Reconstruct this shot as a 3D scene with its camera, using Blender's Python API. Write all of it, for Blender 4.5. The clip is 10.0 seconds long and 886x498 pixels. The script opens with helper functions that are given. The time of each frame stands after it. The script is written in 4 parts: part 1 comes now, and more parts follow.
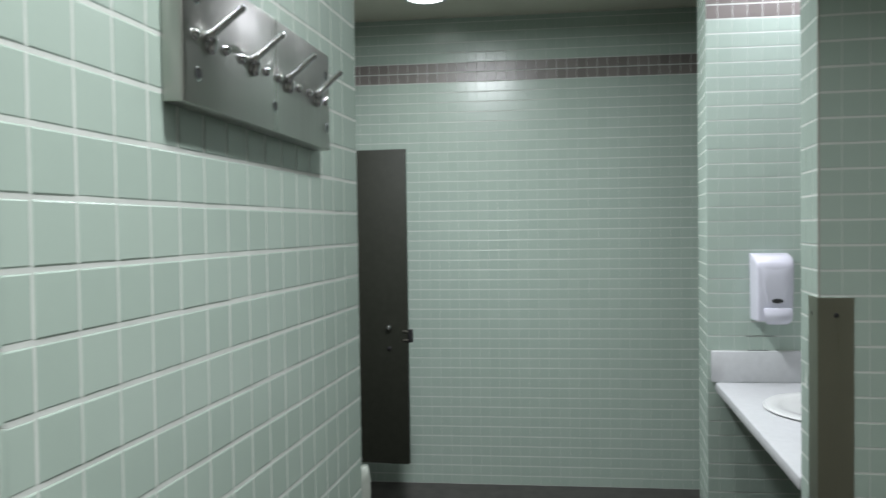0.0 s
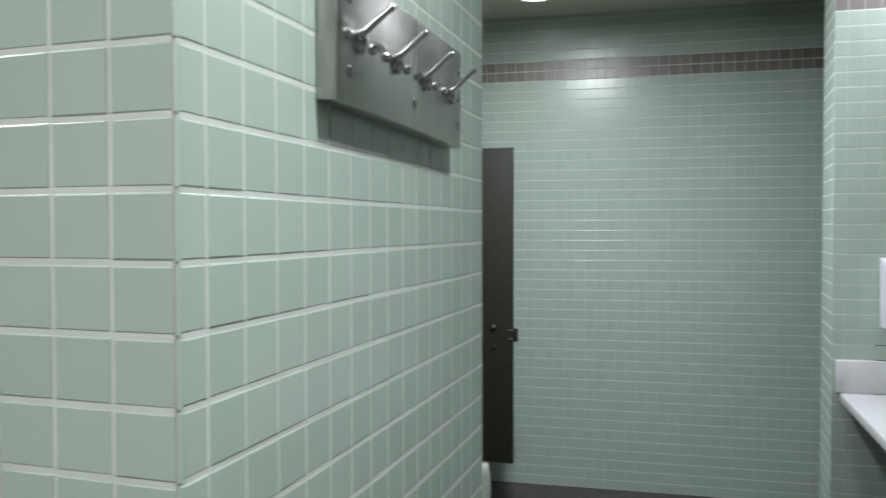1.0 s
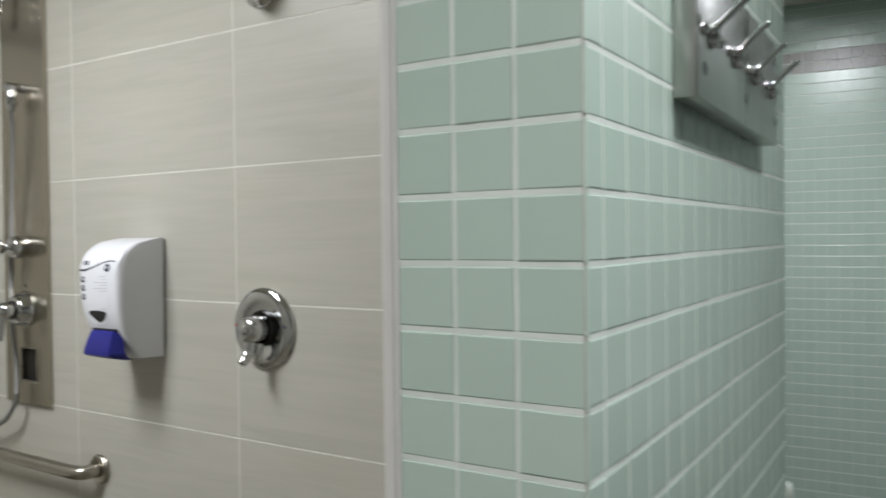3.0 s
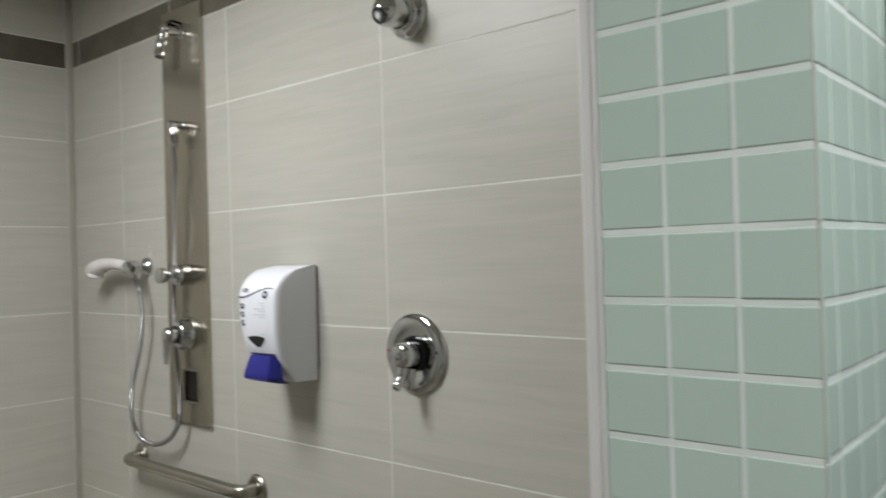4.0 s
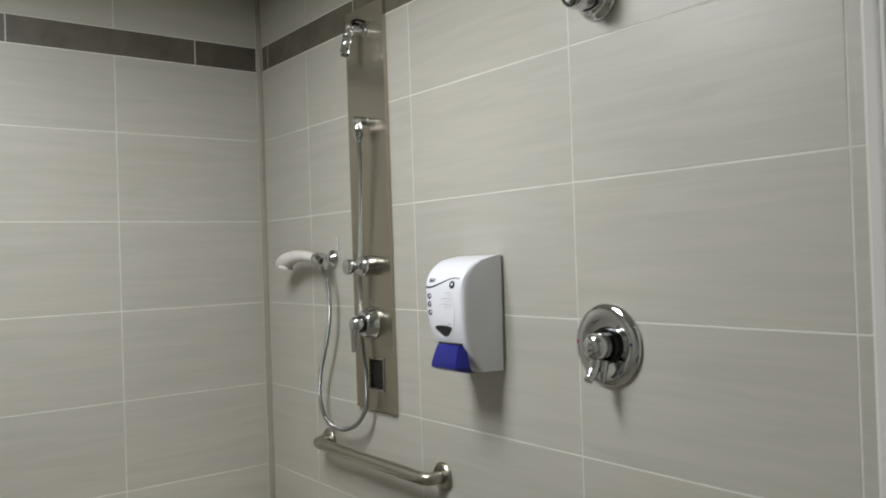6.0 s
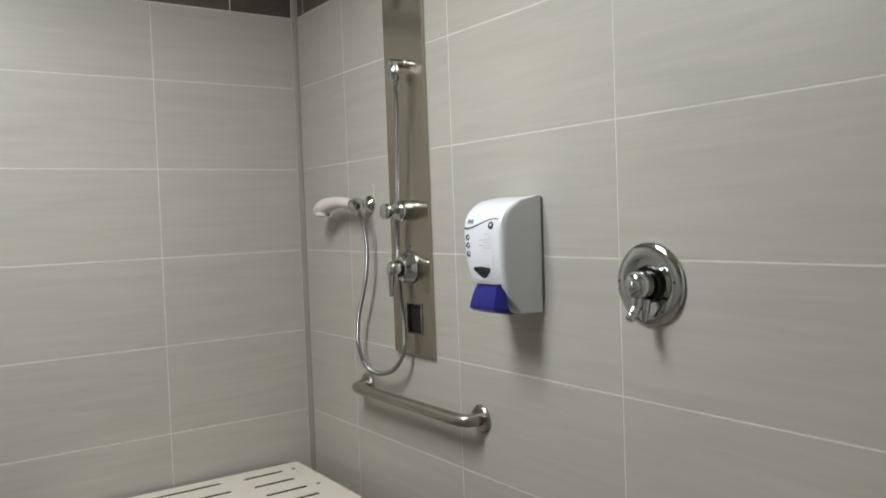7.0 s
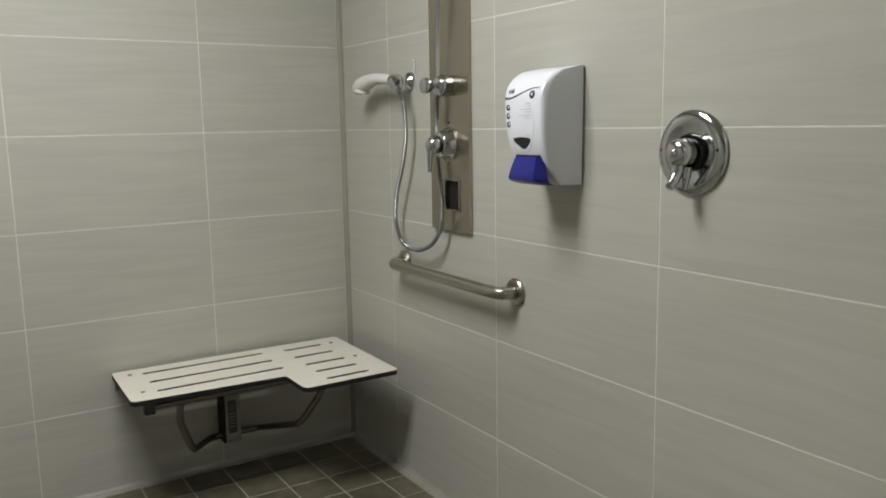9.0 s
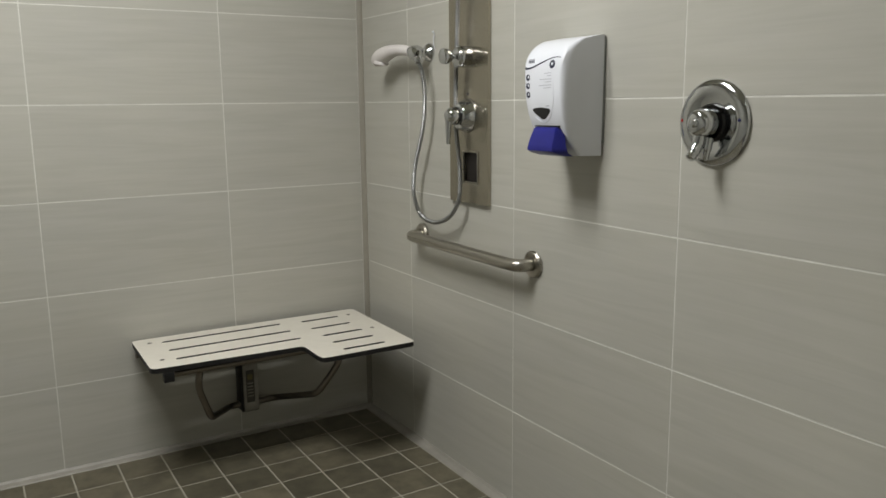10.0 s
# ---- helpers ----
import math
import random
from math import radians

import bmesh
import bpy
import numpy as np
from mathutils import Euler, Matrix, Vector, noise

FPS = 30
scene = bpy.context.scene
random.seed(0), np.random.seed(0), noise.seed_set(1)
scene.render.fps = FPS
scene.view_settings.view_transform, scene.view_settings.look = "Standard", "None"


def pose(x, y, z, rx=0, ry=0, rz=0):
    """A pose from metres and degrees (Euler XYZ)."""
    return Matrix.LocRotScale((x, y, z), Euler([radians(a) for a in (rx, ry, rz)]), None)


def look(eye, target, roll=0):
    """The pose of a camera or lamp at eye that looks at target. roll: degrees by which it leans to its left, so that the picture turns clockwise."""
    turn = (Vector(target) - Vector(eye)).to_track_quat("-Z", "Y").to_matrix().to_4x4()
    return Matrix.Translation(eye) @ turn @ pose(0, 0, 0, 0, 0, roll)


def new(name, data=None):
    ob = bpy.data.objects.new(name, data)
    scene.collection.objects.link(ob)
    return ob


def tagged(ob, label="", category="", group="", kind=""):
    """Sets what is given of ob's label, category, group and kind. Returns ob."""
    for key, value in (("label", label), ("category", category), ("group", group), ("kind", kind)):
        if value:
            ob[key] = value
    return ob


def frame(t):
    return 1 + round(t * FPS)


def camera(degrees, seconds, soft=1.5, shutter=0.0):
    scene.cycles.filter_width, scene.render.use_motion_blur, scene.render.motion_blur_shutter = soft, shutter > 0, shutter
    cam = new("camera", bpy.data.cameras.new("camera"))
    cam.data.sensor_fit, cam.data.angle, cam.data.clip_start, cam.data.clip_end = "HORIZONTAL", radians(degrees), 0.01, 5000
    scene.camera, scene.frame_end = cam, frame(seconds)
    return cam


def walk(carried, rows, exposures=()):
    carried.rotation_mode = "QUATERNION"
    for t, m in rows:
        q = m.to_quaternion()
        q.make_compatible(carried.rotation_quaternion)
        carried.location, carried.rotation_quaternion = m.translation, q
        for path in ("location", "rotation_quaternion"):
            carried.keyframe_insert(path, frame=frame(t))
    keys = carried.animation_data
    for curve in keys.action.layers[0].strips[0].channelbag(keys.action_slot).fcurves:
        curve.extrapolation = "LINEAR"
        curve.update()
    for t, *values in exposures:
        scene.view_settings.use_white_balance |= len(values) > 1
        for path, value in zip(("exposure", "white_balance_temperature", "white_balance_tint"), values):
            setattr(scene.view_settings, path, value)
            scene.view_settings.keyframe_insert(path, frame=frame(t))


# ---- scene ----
cam = camera(57.9, 10.0, soft=1.6, shutter=0.7)
PATH = [
    (0, (0.318, -0.385, 1.362), (-0.082, 1.574, 1.31), -0.8),
    (0.5, (0.3, -0.394, 1.365), (-0.213, 1.538, 1.308), -0.1),
    (1, (0.272, -0.394, 1.361), (-0.36, 1.503, 1.308), -0.1),
    (1.5, (0.243, -0.403, 1.354), (-0.499, 1.454, 1.31), -0.6),
    (2, (0.212, -0.413, 1.354), (-0.643, 1.395, 1.307), -0.6),
    (2.5, (0.178, -0.428, 1.352), (-0.793, 1.32, 1.312), -0.5),
    (3, (0.14, -0.448, 1.357), (-0.945, 1.233, 1.327), -0.7),
    (4.5, (0.06, -0.491, 1.379), (-1.358, 0.919, 1.426), -1.8),
    (5, (0.044, -0.505, 1.381), (-1.447, 0.827, 1.441), -1.6),
    (5.5, (0.028, -0.514, 1.377), (-1.517, 0.756, 1.429), -1.7),
    (7, (-0.01, -0.513, 1.318), (-1.646, 0.635, 1.24), -2.1),
    (7.5, (-0.007, -0.525, 1.295), (-1.656, 0.599, 1.158), -2.0),
    (8, (-0.005, -0.526, 1.266), (-1.661, 0.577, 1.068), -1.9),
    (8.5, (0.0, -0.537, 1.244), (-1.659, 0.551, 0.99), -1.5),
    (9, (0.0, -0.534, 1.229), (-1.669, 0.525, 0.922), -1.0),
    (9.5, (-0.001, -0.542, 1.213), (-1.675, 0.497, 0.868), -0.7),
    (10, (0.002, -0.535, 1.208), (-1.683, 0.481, 0.85), -0.6),
]
walk(cam, [(t, look(eye, target, roll)) for t, eye, target, roll in PATH], exposures=[(0.0, 0.06, 6450, 10), (1.5, -0.03, 6450, 10), (3.0, -0.09, 6450, 10), (5.0, -0.155, 6450, 10), (7.5, -0.165, 6490, 9.6), (10.0, -0.23, 6670, 8.4)])

# ---- light: ceiling downlights and strip lights, most of them unseen; the place is indoors ----
world = bpy.data.worlds.new("indoor_dark")
world.use_nodes = True
world.node_tree.nodes["Background"].inputs[0].default_value = (0.02, 0.02, 0.022, 1)
world.node_tree.nodes["Background"].inputs[1].default_value = 0.2
scene.world = world
scene.view_settings.exposure = 0.0

CEIL_SHOWER, CEIL_WASH = 2.367, 2.465
# Only the third is seen; the others are unseen, placed by surface brightness.
DOWNLIGHTS = [  # x, y, ceiling height, watts, colour, width, beam
    (0.10, -0.52, CEIL_SHOWER, 9.8, (0.97, 0.985, 1.0), 0.17, 100),
    (0.45, 0.20, CEIL_SHOWER, 15.5, (0.95, 0.975, 1.0), 0.17, 135),
    (-0.52, 3.385, CEIL_WASH, 1.0, (0.96, 1.0, 0.99), 0.17, 130),
    # Unseen lamp, added to brighten the far washroom.
    (-0.26, 2.25, CEIL_WASH, 52.0, (0.93, 0.965, 1.0), 0.26, 176),
    (0.98, 2.42, CEIL_WASH, 6.8, (0.90, 0.89, 1.0), 0.17, 170),
]

STRIPS = [  # x, y, width, length, watts, colour: the shower's two strip lights
    (-1.72, -0.42, 0.10, 0.90, 19.0, (0.97, 0.98, 0.99)),
    (-1.48, -0.42, 0.10, 0.90, 24.5, (0.97, 0.98, 0.99)),
]

# ---- materials ----


def material(name, base, rough=0.5, metal=0.0, coat=0.0, spec=0.5):
    m = bpy.data.materials.new(name)
    m.use_nodes = True
    b = m.node_tree.nodes["Principled BSDF"]
    b.inputs["Base Color"].default_value = (*base, 1)
    b.inputs["Roughness"].default_value = rough
    b.inputs["Metallic"].default_value = metal
    b.inputs["Coat Weight"].default_value = coat
    b.inputs["Specular IOR Level"].default_value = spec
    return m


def node(m, kind, **values):
    n = m.node_tree.nodes.new(kind)
    for key, value in values.items():
        n.inputs[key].default_value = value
    return n


def link(m, a, b):
    m.node_tree.links.new(a, b)


def coords(m, scale=(1, 1, 1), shift=None):
    """Object coordinates, stretched, and moved by a random amount for each piece."""
    tc = m.node_tree.nodes.new("ShaderNodeTexCoord")
    out = tc.outputs["Object"]
    if shift is not None:
        mul = node(m, "ShaderNodeVectorMath")
        mul.operation = "MULTIPLY_ADD"
        link(m, shift, mul.inputs[0])
        mul.inputs[1].default_value = (31.0, 17.0, 23.0)
        link(m, out, mul.inputs[2])
        out = mul.outputs[0]
    mp = m.node_tree.nodes.new("ShaderNodeMapping")
    mp.inputs["Scale"].default_value = scale
    link(m, out, mp.inputs["Vector"])
    return mp.outputs[0]


def random_of(m, island):
    if island:
        return m.node_tree.nodes.new("ShaderNodeNewGeometry").outputs["Random Per Island"]
    return m.node_tree.nodes.new("ShaderNodeObjectInfo").outputs["Random"]


def ramp(m, fac, stops):
    r = m.node_tree.nodes.new("ShaderNodeValToRGB")
    while len(r.color_ramp.elements) < len(stops):
        r.color_ramp.elements.new(0.5)
    for e, (at, c) in zip(r.color_ramp.elements, stops):
        e.position, e.color = at, (*c, 1)
    link(m, fac, r.inputs[0])
    return r.outputs[0]


def mix(m, fac, a, b, blend="MIX"):
    n = m.node_tree.nodes.new("ShaderNodeMixRGB")
    n.blend_type = blend
    for value, socket in ((fac, n.inputs[0]), (a, n.inputs[1]), (b, n.inputs[2])):
        if isinstance(value, (int, float)):
            socket.default_value = value
        elif isinstance(value, tuple):
            socket.default_value = (*value, 1)
        else:
            link(m, value, socket)
    return n.outputs[0]


def bump(m, height, strength, distance=0.001):
    n = node(m, "ShaderNodeBump", Strength=strength, Distance=distance)
    link(m, height, n.inputs["Height"])
    link(m, n.outputs[0], m.node_tree.nodes["Principled BSDF"].inputs["Normal"])
    return n


def glazed(name, dark, light, rough=0.25, island=False):
    """A glazed ceramic mosaic tile: each piece a little apart in tone, a mottled glaze, a slightly wavy gloss."""
    m = material(name, light, rough, spec=0.5)
    b = m.node_tree.nodes["Principled BSDF"]
    rnd = random_of(m, island)
    tone = ramp(m, rnd, [(0.0, dark), (1.0, light)])
    n = node(m, "ShaderNodeTexNoise", Scale=45.0, Detail=1.0)
    link(m, coords(m, shift=rnd), n.inputs["Vector"])
    spots = ramp(m, n.outputs[0], [(0.2, (0.985, 0.985, 0.985)), (0.8, (1.012, 1.012, 1.01))])
    link(m, mix(m, 0.6, tone, spots, "MULTIPLY"), b.inputs["Base Color"])
    w = node(m, "ShaderNodeTexNoise", Scale=18.0, Detail=0.0)
    link(m, coords(m, shift=rnd), w.inputs["Vector"])
    bump(m, w.outputs[0], 0.05, 0.0015)
    r = ramp(m, n.outputs[0], [(0.2, (rough * 0.96,) * 3), (0.8, (rough * 1.06,) * 3)])
    link(m, r, b.inputs["Roughness"])
    return m


def streaked(name, dark, mid, light, rough=0.34):
    """A matt porcelain tile with fine streaks along its length."""
    m = material(name, mid, rough)
    b = m.node_tree.nodes["Principled BSDF"]
    rnd = random_of(m, False)
    v = coords(m, (1.4, 1.2, 19.0), rnd)
    n = node(m, "ShaderNodeTexNoise", Scale=1.7, Detail=4.0, Roughness=0.52, Distortion=0.9)
    link(m, v, n.inputs["Vector"])
    streak = ramp(m, n.outputs[0], [(0.28, dark), (0.52, mid), (0.75, light)])
    fine = node(m, "ShaderNodeTexNoise", Scale=5.0, Detail=4.0)
    link(m, coords(m, (1.0, 1.0, 46.0), rnd), fine.inputs["Vector"])
    fr = ramp(m, fine.outputs[0], [(0.3, (0.982, 0.982, 0.982)), (0.7, (1.01, 1.01, 1.01))])
    tone = ramp(m, rnd, [(0.0, (0.985, 0.985, 0.987)), (1.0, (1.013, 1.012, 1.01))])
    cloud = node(m, "ShaderNodeTexNoise", Scale=3.2, Detail=2.0)
    link(m, coords(m, (1.0, 1.0, 1.8), rnd), cloud.inputs["Vector"])
    cl = ramp(m, cloud.outputs[0], [(0.3, (0.982, 0.984, 0.990)), (0.7, (1.016, 1.012, 1.000))])
    c = mix(m, 1.0, mix(m, 1.0, mix(m, 1.0, streak, fr, "MULTIPLY"), cl, "MULTIPLY"), tone, "MULTIPLY")
    link(m, c, b.inputs["Base Color"])
    bump(m, fine.outputs[0], 0.06, 0.0006)
    return m


def mottled(name, dark, light, scale=9.0, rough=0.5, island=None, relief=0.15, metal=0.0, detail=6.0):
    m = material(name, light, rough, metal)
    b = m.node_tree.nodes["Principled BSDF"]
    rnd = random_of(m, island) if island is not None else None
    n = node(m, "ShaderNodeTexNoise", Scale=scale, Detail=detail, Roughness=0.6)
    link(m, coords(m, shift=rnd), n.inputs["Vector"])
    c = ramp(m, n.outputs[0], [(0.3, dark), (0.72, light)])
    if rnd is not None:
        c = mix(m, 1.0, c, ramp(m, rnd, [(0.0, (0.72, 0.72, 0.70)), (1.0, (1.15, 1.13, 1.10))]), "MULTIPLY")
    link(m, c, b.inputs["Base Color"])
    g = node(m, "ShaderNodeTexNoise", Scale=scale * 14, Detail=3.0)
    link(m, coords(m, shift=rnd), g.inputs["Vector"])
    if relief:
        bump(m, g.outputs[0], relief, 0.0008)
    return m


def brushed(name, base, rough, stretch, strength=0.05):
    """Brushed steel: fine lines along one axis."""
    m = material(name, base, rough, 1.0)
    b = m.node_tree.nodes["Principled BSDF"]
    n = node(m, "ShaderNodeTexNoise", Scale=3.0, Detail=5.0, Roughness=0.7)
    link(m, coords(m, stretch), n.inputs["Vector"])
    link(m, ramp(m, n.outputs[0], [(0.3, (rough * 0.75,) * 3), (0.7, (rough * 1.35,) * 3)]), b.inputs["Roughness"])
    big = node(m, "ShaderNodeTexNoise", Scale=4.0, Detail=3.0)
    link(m, coords(m), big.inputs["Vector"])
    stain = ramp(m, big.outputs[0], [(0.3, tuple(c * 0.88 for c in base)), (0.7, base)])
    link(m, stain, b.inputs["Base Color"])
    bump(m, n.outputs[0], strength, 0.0005)
    return m


def grain(m, along, amount):
    """A brushed finish with its lines along one axis: the gloss spreads across them."""
    b = m.node_tree.nodes["Principled BSDF"]
    b.inputs["Anisotropic"].default_value = amount
    across = node(m, "ShaderNodeVectorMath")
    across.operation = "CROSS_PRODUCT"
    link(m, m.node_tree.nodes.new("ShaderNodeNewGeometry").outputs["Normal"], across.inputs[0])
    across.inputs[1].default_value = along
    link(m, across.outputs[0], b.inputs["Tangent"])


GREEN_D, GREEN_L = (0.352, 0.436, 0.378), (0.375, 0.459, 0.400)
M_GREEN = glazed("green_glaze", GREEN_D, GREEN_L)
M_GREEN_FAR = glazed("green_glaze_joined", GREEN_D, GREEN_L, island=True)
M_BROWN = glazed("taupe_glaze", (0.155, 0.140, 0.128), (0.205, 0.188, 0.174), 0.31)
M_BROWN_FAR = glazed("taupe_glaze_joined", (0.155, 0.140, 0.128), (0.205, 0.188, 0.174), 0.31, island=True)
M_GROUT = mottled("pale_grout", (0.49, 0.525, 0.485), (0.58, 0.61, 0.57), 14.0, 0.85, relief=0.3)
M_BEIGE = streaked("greige_porcelain", (0.423, 0.411, 0.362), (0.452, 0.440, 0.391), (0.474, 0.461, 0.413), 0.41)
M_BEIGE_GROUT = mottled("white_grout", (0.57, 0.56, 0.515), (0.70, 0.69, 0.64), 14.0, 0.85, relief=0.3)
M_BAND = mottled("dark_taupe_porcelain", (0.088, 0.079, 0.062), (0.143, 0.130, 0.104), 12.0, 0.42, island=False)
M_FLOOR_TILE = mottled("slate_floor_tile", (0.081, 0.072, 0.049), (0.150, 0.134, 0.093), 16.0, 0.55, island=False, relief=0.35)
M_FLOOR_GROUT = mottled("floor_grout", (0.28, 0.262, 0.21), (0.40, 0.375, 0.305), 20.0, 0.9)
M_WASH_FLOOR = mottled("dark_floor", (0.035, 0.032, 0.03), (0.07, 0.065, 0.06), 14.0, 0.5)
M_CEILING = mottled("ceiling_paint", (0.66, 0.65, 0.55), (0.71, 0.70, 0.60), 5.0, 0.9, relief=0.1)
# Tones of the unseen closing walls, set by how much light they bounce.
M_UNSEEN_GREY = mottled("unseen_wall_grey", (0.21, 0.22, 0.20), (0.25, 0.26, 0.24), 5.0, 0.8, relief=0.1)
M_CLOSING = mottled("unseen_wall_beige", (0.30, 0.295, 0.265), (0.34, 0.335, 0.30), 5.0, 0.8, relief=0.1)
M_CHROME = material("chrome", (0.59, 0.60, 0.61), 0.085, 1.0)
M_BLACK_CHROME = material("black_chrome", (0.035, 0.035, 0.035), 0.22, 1.0)
M_SATIN = brushed("satin_steel", (0.42, 0.395, 0.345), 0.31, (1, 40, 40))
M_PANEL = mottled("satin_panel_steel", (0.43, 0.398, 0.330), (0.48, 0.445, 0.372), 4.0, 0.25, relief=0.0, metal=1.0)
grain(M_PANEL, (0.03, 0.02, 1.0), 0.88)
M_PLATE = brushed("satin_plate_steel", (0.47, 0.475, 0.445), 0.33, (9, 9, 0.4), 0.001)
grain(M_PLATE, (0.02, 1.0, 0.03), 0.55)
M_GUARD = brushed("brushed_guard_steel", (0.34, 0.337, 0.262), 0.34, (50, 50, 1.0))
M_COVE = mottled("grey_profile", (0.265, 0.246, 0.205), (0.32, 0.298, 0.25), 12.0, 0.45)
M_HOSE = material("hose_steel", (0.34, 0.345, 0.345), 0.37, 1.0)
M_TRIM = mottled("matt_aluminium_strip", (0.50, 0.487, 0.465), (0.55, 0.537, 0.515), 10.0, 0.38)
M_BRACKET = mottled("dull_grey_steel", (0.22, 0.205, 0.172), (0.30, 0.282, 0.245), 30.0, 0.5)
M_CORNER = mottled("greyish_corner_grout", (0.27, 0.265, 0.23), (0.36, 0.352, 0.31), 30.0, 0.8)
M_STRIP = mottled("dull_metal_strip", (0.27, 0.254, 0.222), (0.34, 0.320, 0.280), 14.0, 0.5)
M_SEALANT = mottled("grey_sealant", (0.56, 0.555, 0.52), (0.62, 0.615, 0.58), 20.0, 0.6)
M_TUBE = brushed("dull_bronze_steel", (0.22, 0.195, 0.165), 0.34, (30, 30, 30))
M_WHITE_PLASTIC = mottled("white_plastic", (0.73, 0.745, 0.795), (0.77, 0.785, 0.835), 6.0, 0.26, relief=0.0)
M_COOL_WHITE = mottled("cool_white_plastic", (0.56, 0.56, 0.63), (0.60, 0.60, 0.67), 6.0, 0.24, relief=0.0)
M_HANDSET = mottled("handset_plastic", (0.62, 0.58, 0.56), (0.68, 0.645, 0.625), 30.0, 0.35, relief=0.0)
M_BLUE = mottled("blue_plastic", (0.008, 0.010, 0.165), (0.010, 0.012, 0.20), 20.0, 0.36, relief=0.0)
M_DARK = mottled("dark_plastic", (0.008, 0.008, 0.009), (0.018, 0.018, 0.019), 30.0, 0.4, relief=0.05)
M_NICHE = mottled("dark_brown_recess", (0.005, 0.0035, 0.003), (0.012, 0.009, 0.007), 40.0, 0.55)
M_INK = material("navy_print", (0.02, 0.022, 0.05), 0.5)
M_GREY_INK = material("grey_print", (0.42, 0.43, 0.48), 0.5)
M_RED = material("red_dot", (0.32, 0.02, 0.02), 0.3)
M_DOTBLUE = material("blue_dot", (0.012, 0.015, 0.07), 0.3)
M_SEAT = mottled("phenolic_white", (0.70, 0.66, 0.58), (0.76, 0.72, 0.64), 18.0, 0.42, relief=0.05)
M_CORE = mottled("phenolic_black_core", (0.010, 0.010, 0.010), (0.022, 0.021, 0.02), 40.0, 0.5)
M_CORE.node_tree.nodes["Principled BSDF"].inputs["Specular IOR Level"].default_value = 0.2
M_LABEL = mottled("worn_dark_label", (0.045, 0.040, 0.030), (0.075, 0.068, 0.052), 40.0, 0.55, relief=0.05)
M_YELLOW = material("faded_yellow_label", (0.15, 0.12, 0.045), 0.6)
M_STALL = mottled("dark_powder_coat", (0.015, 0.0165, 0.011), (0.020, 0.022, 0.0155), 40.0, 0.6, relief=0.15)
M_STALL.node_tree.nodes["Principled BSDF"].inputs["Specular IOR Level"].default_value = 0.25
M_COUNTER = mottled("white_solid_surface", (0.48, 0.49, 0.50), (0.54, 0.55, 0.56), 40.0, 0.30, relief=0.02)
M_PORCELAIN = material("white_porcelain", (0.62, 0.63, 0.62), 0.10)
M_LINER = mottled("pale_film", (0.29, 0.32, 0.28), (0.40, 0.435, 0.39), 30.0, 0.35, relief=0.2)
M_BIN = mottled("grey_back_plastic", (0.20, 0.205, 0.20), (0.25, 0.255, 0.25), 30.0, 0.5)
M_LENS = material("lit_lens", (0.9, 0.9, 0.9), 0.4)
M_LENS.node_tree.nodes["Principled BSDF"].inputs["Emission Color"].default_value = (0.97, 1.0, 0.99, 1)
M_LENS.node_tree.nodes["Principled BSDF"].inputs["Emission Strength"].default_value = 4.0

# ---- small builders ----


def thing(name, at=(0, 0, 0), label="", category="", group="", kind=""):
    ob = new(name)
    ob.empty_display_size = 0.05
    ob.location = at
    return tagged(ob, label, category, group, kind)


def finish(name, bm, mat, smooth=False):
    bmesh.ops.recalc_face_normals(bm, faces=bm.faces)
    me = bpy.data.meshes.new(name)
    bm.to_mesh(me)
    bm.free()
    me.materials.append(mat)
    if smooth:
        me.polygons.foreach_set("use_smooth", [True] * len(me.polygons))
        me.set_sharp_from_angle(angle=radians(40))
    return me


def part(name, bm, mat, parent=None, label="", smooth=True):
    """One mesh object from a bmesh in world coordinates, under a thing or a part."""
    ob = new(name, finish(name, bm, mat, smooth))
    if parent is not None:
        ob.parent = parent
        ob.matrix_parent_inverse = Matrix.Translation(-Vector(parent.location))
    return tagged(ob, label)


def box(lo, hi, bevel=0.0, bm=None, segments=2):
    b = bmesh.new()
    bmesh.ops.create_cube(b, size=1.0)
    for v in b.verts:
        v.co = Vector([lo[i] + (v.co[i] + 0.5) * (hi[i] - lo[i]) for i in range(3)])
    if bevel:
        bmesh.ops.bevel(b, geom=b.edges[:], offset=bevel, segments=segments, affect="EDGES", profile=0.5)
    return joined(bm, b)


def joined(bm, b):
    if bm is None:
        return b
    me = bpy.data.meshes.new("tmp")
    b.to_mesh(me)
    b.free()
    bm.from_mesh(me)
    bpy.data.meshes.remove(me)
    return bm


def prism(plan, z0, z1, bm=None, bevel=0.0):
    """A plan outline (x, y) drawn up from z0 to z1."""
    b = bmesh.new()
    low = [b.verts.new((x, y, z0)) for x, y in plan]
    top = [b.verts.new((x, y, z1)) for x, y in plan]
    b.faces.new(low)
    b.faces.new(top)
    n = len(plan)
    for i in range(n):
        b.faces.new((low[i], low[(i + 1) % n], top[(i + 1) % n], top[i]))
    bmesh.ops.recalc_face_normals(b, faces=b.faces)
    if bevel:
        bmesh.ops.bevel(b, geom=b.edges[:], offset=bevel, segments=2, affect="EDGES", profile=0.5)
    return joined(bm, b)


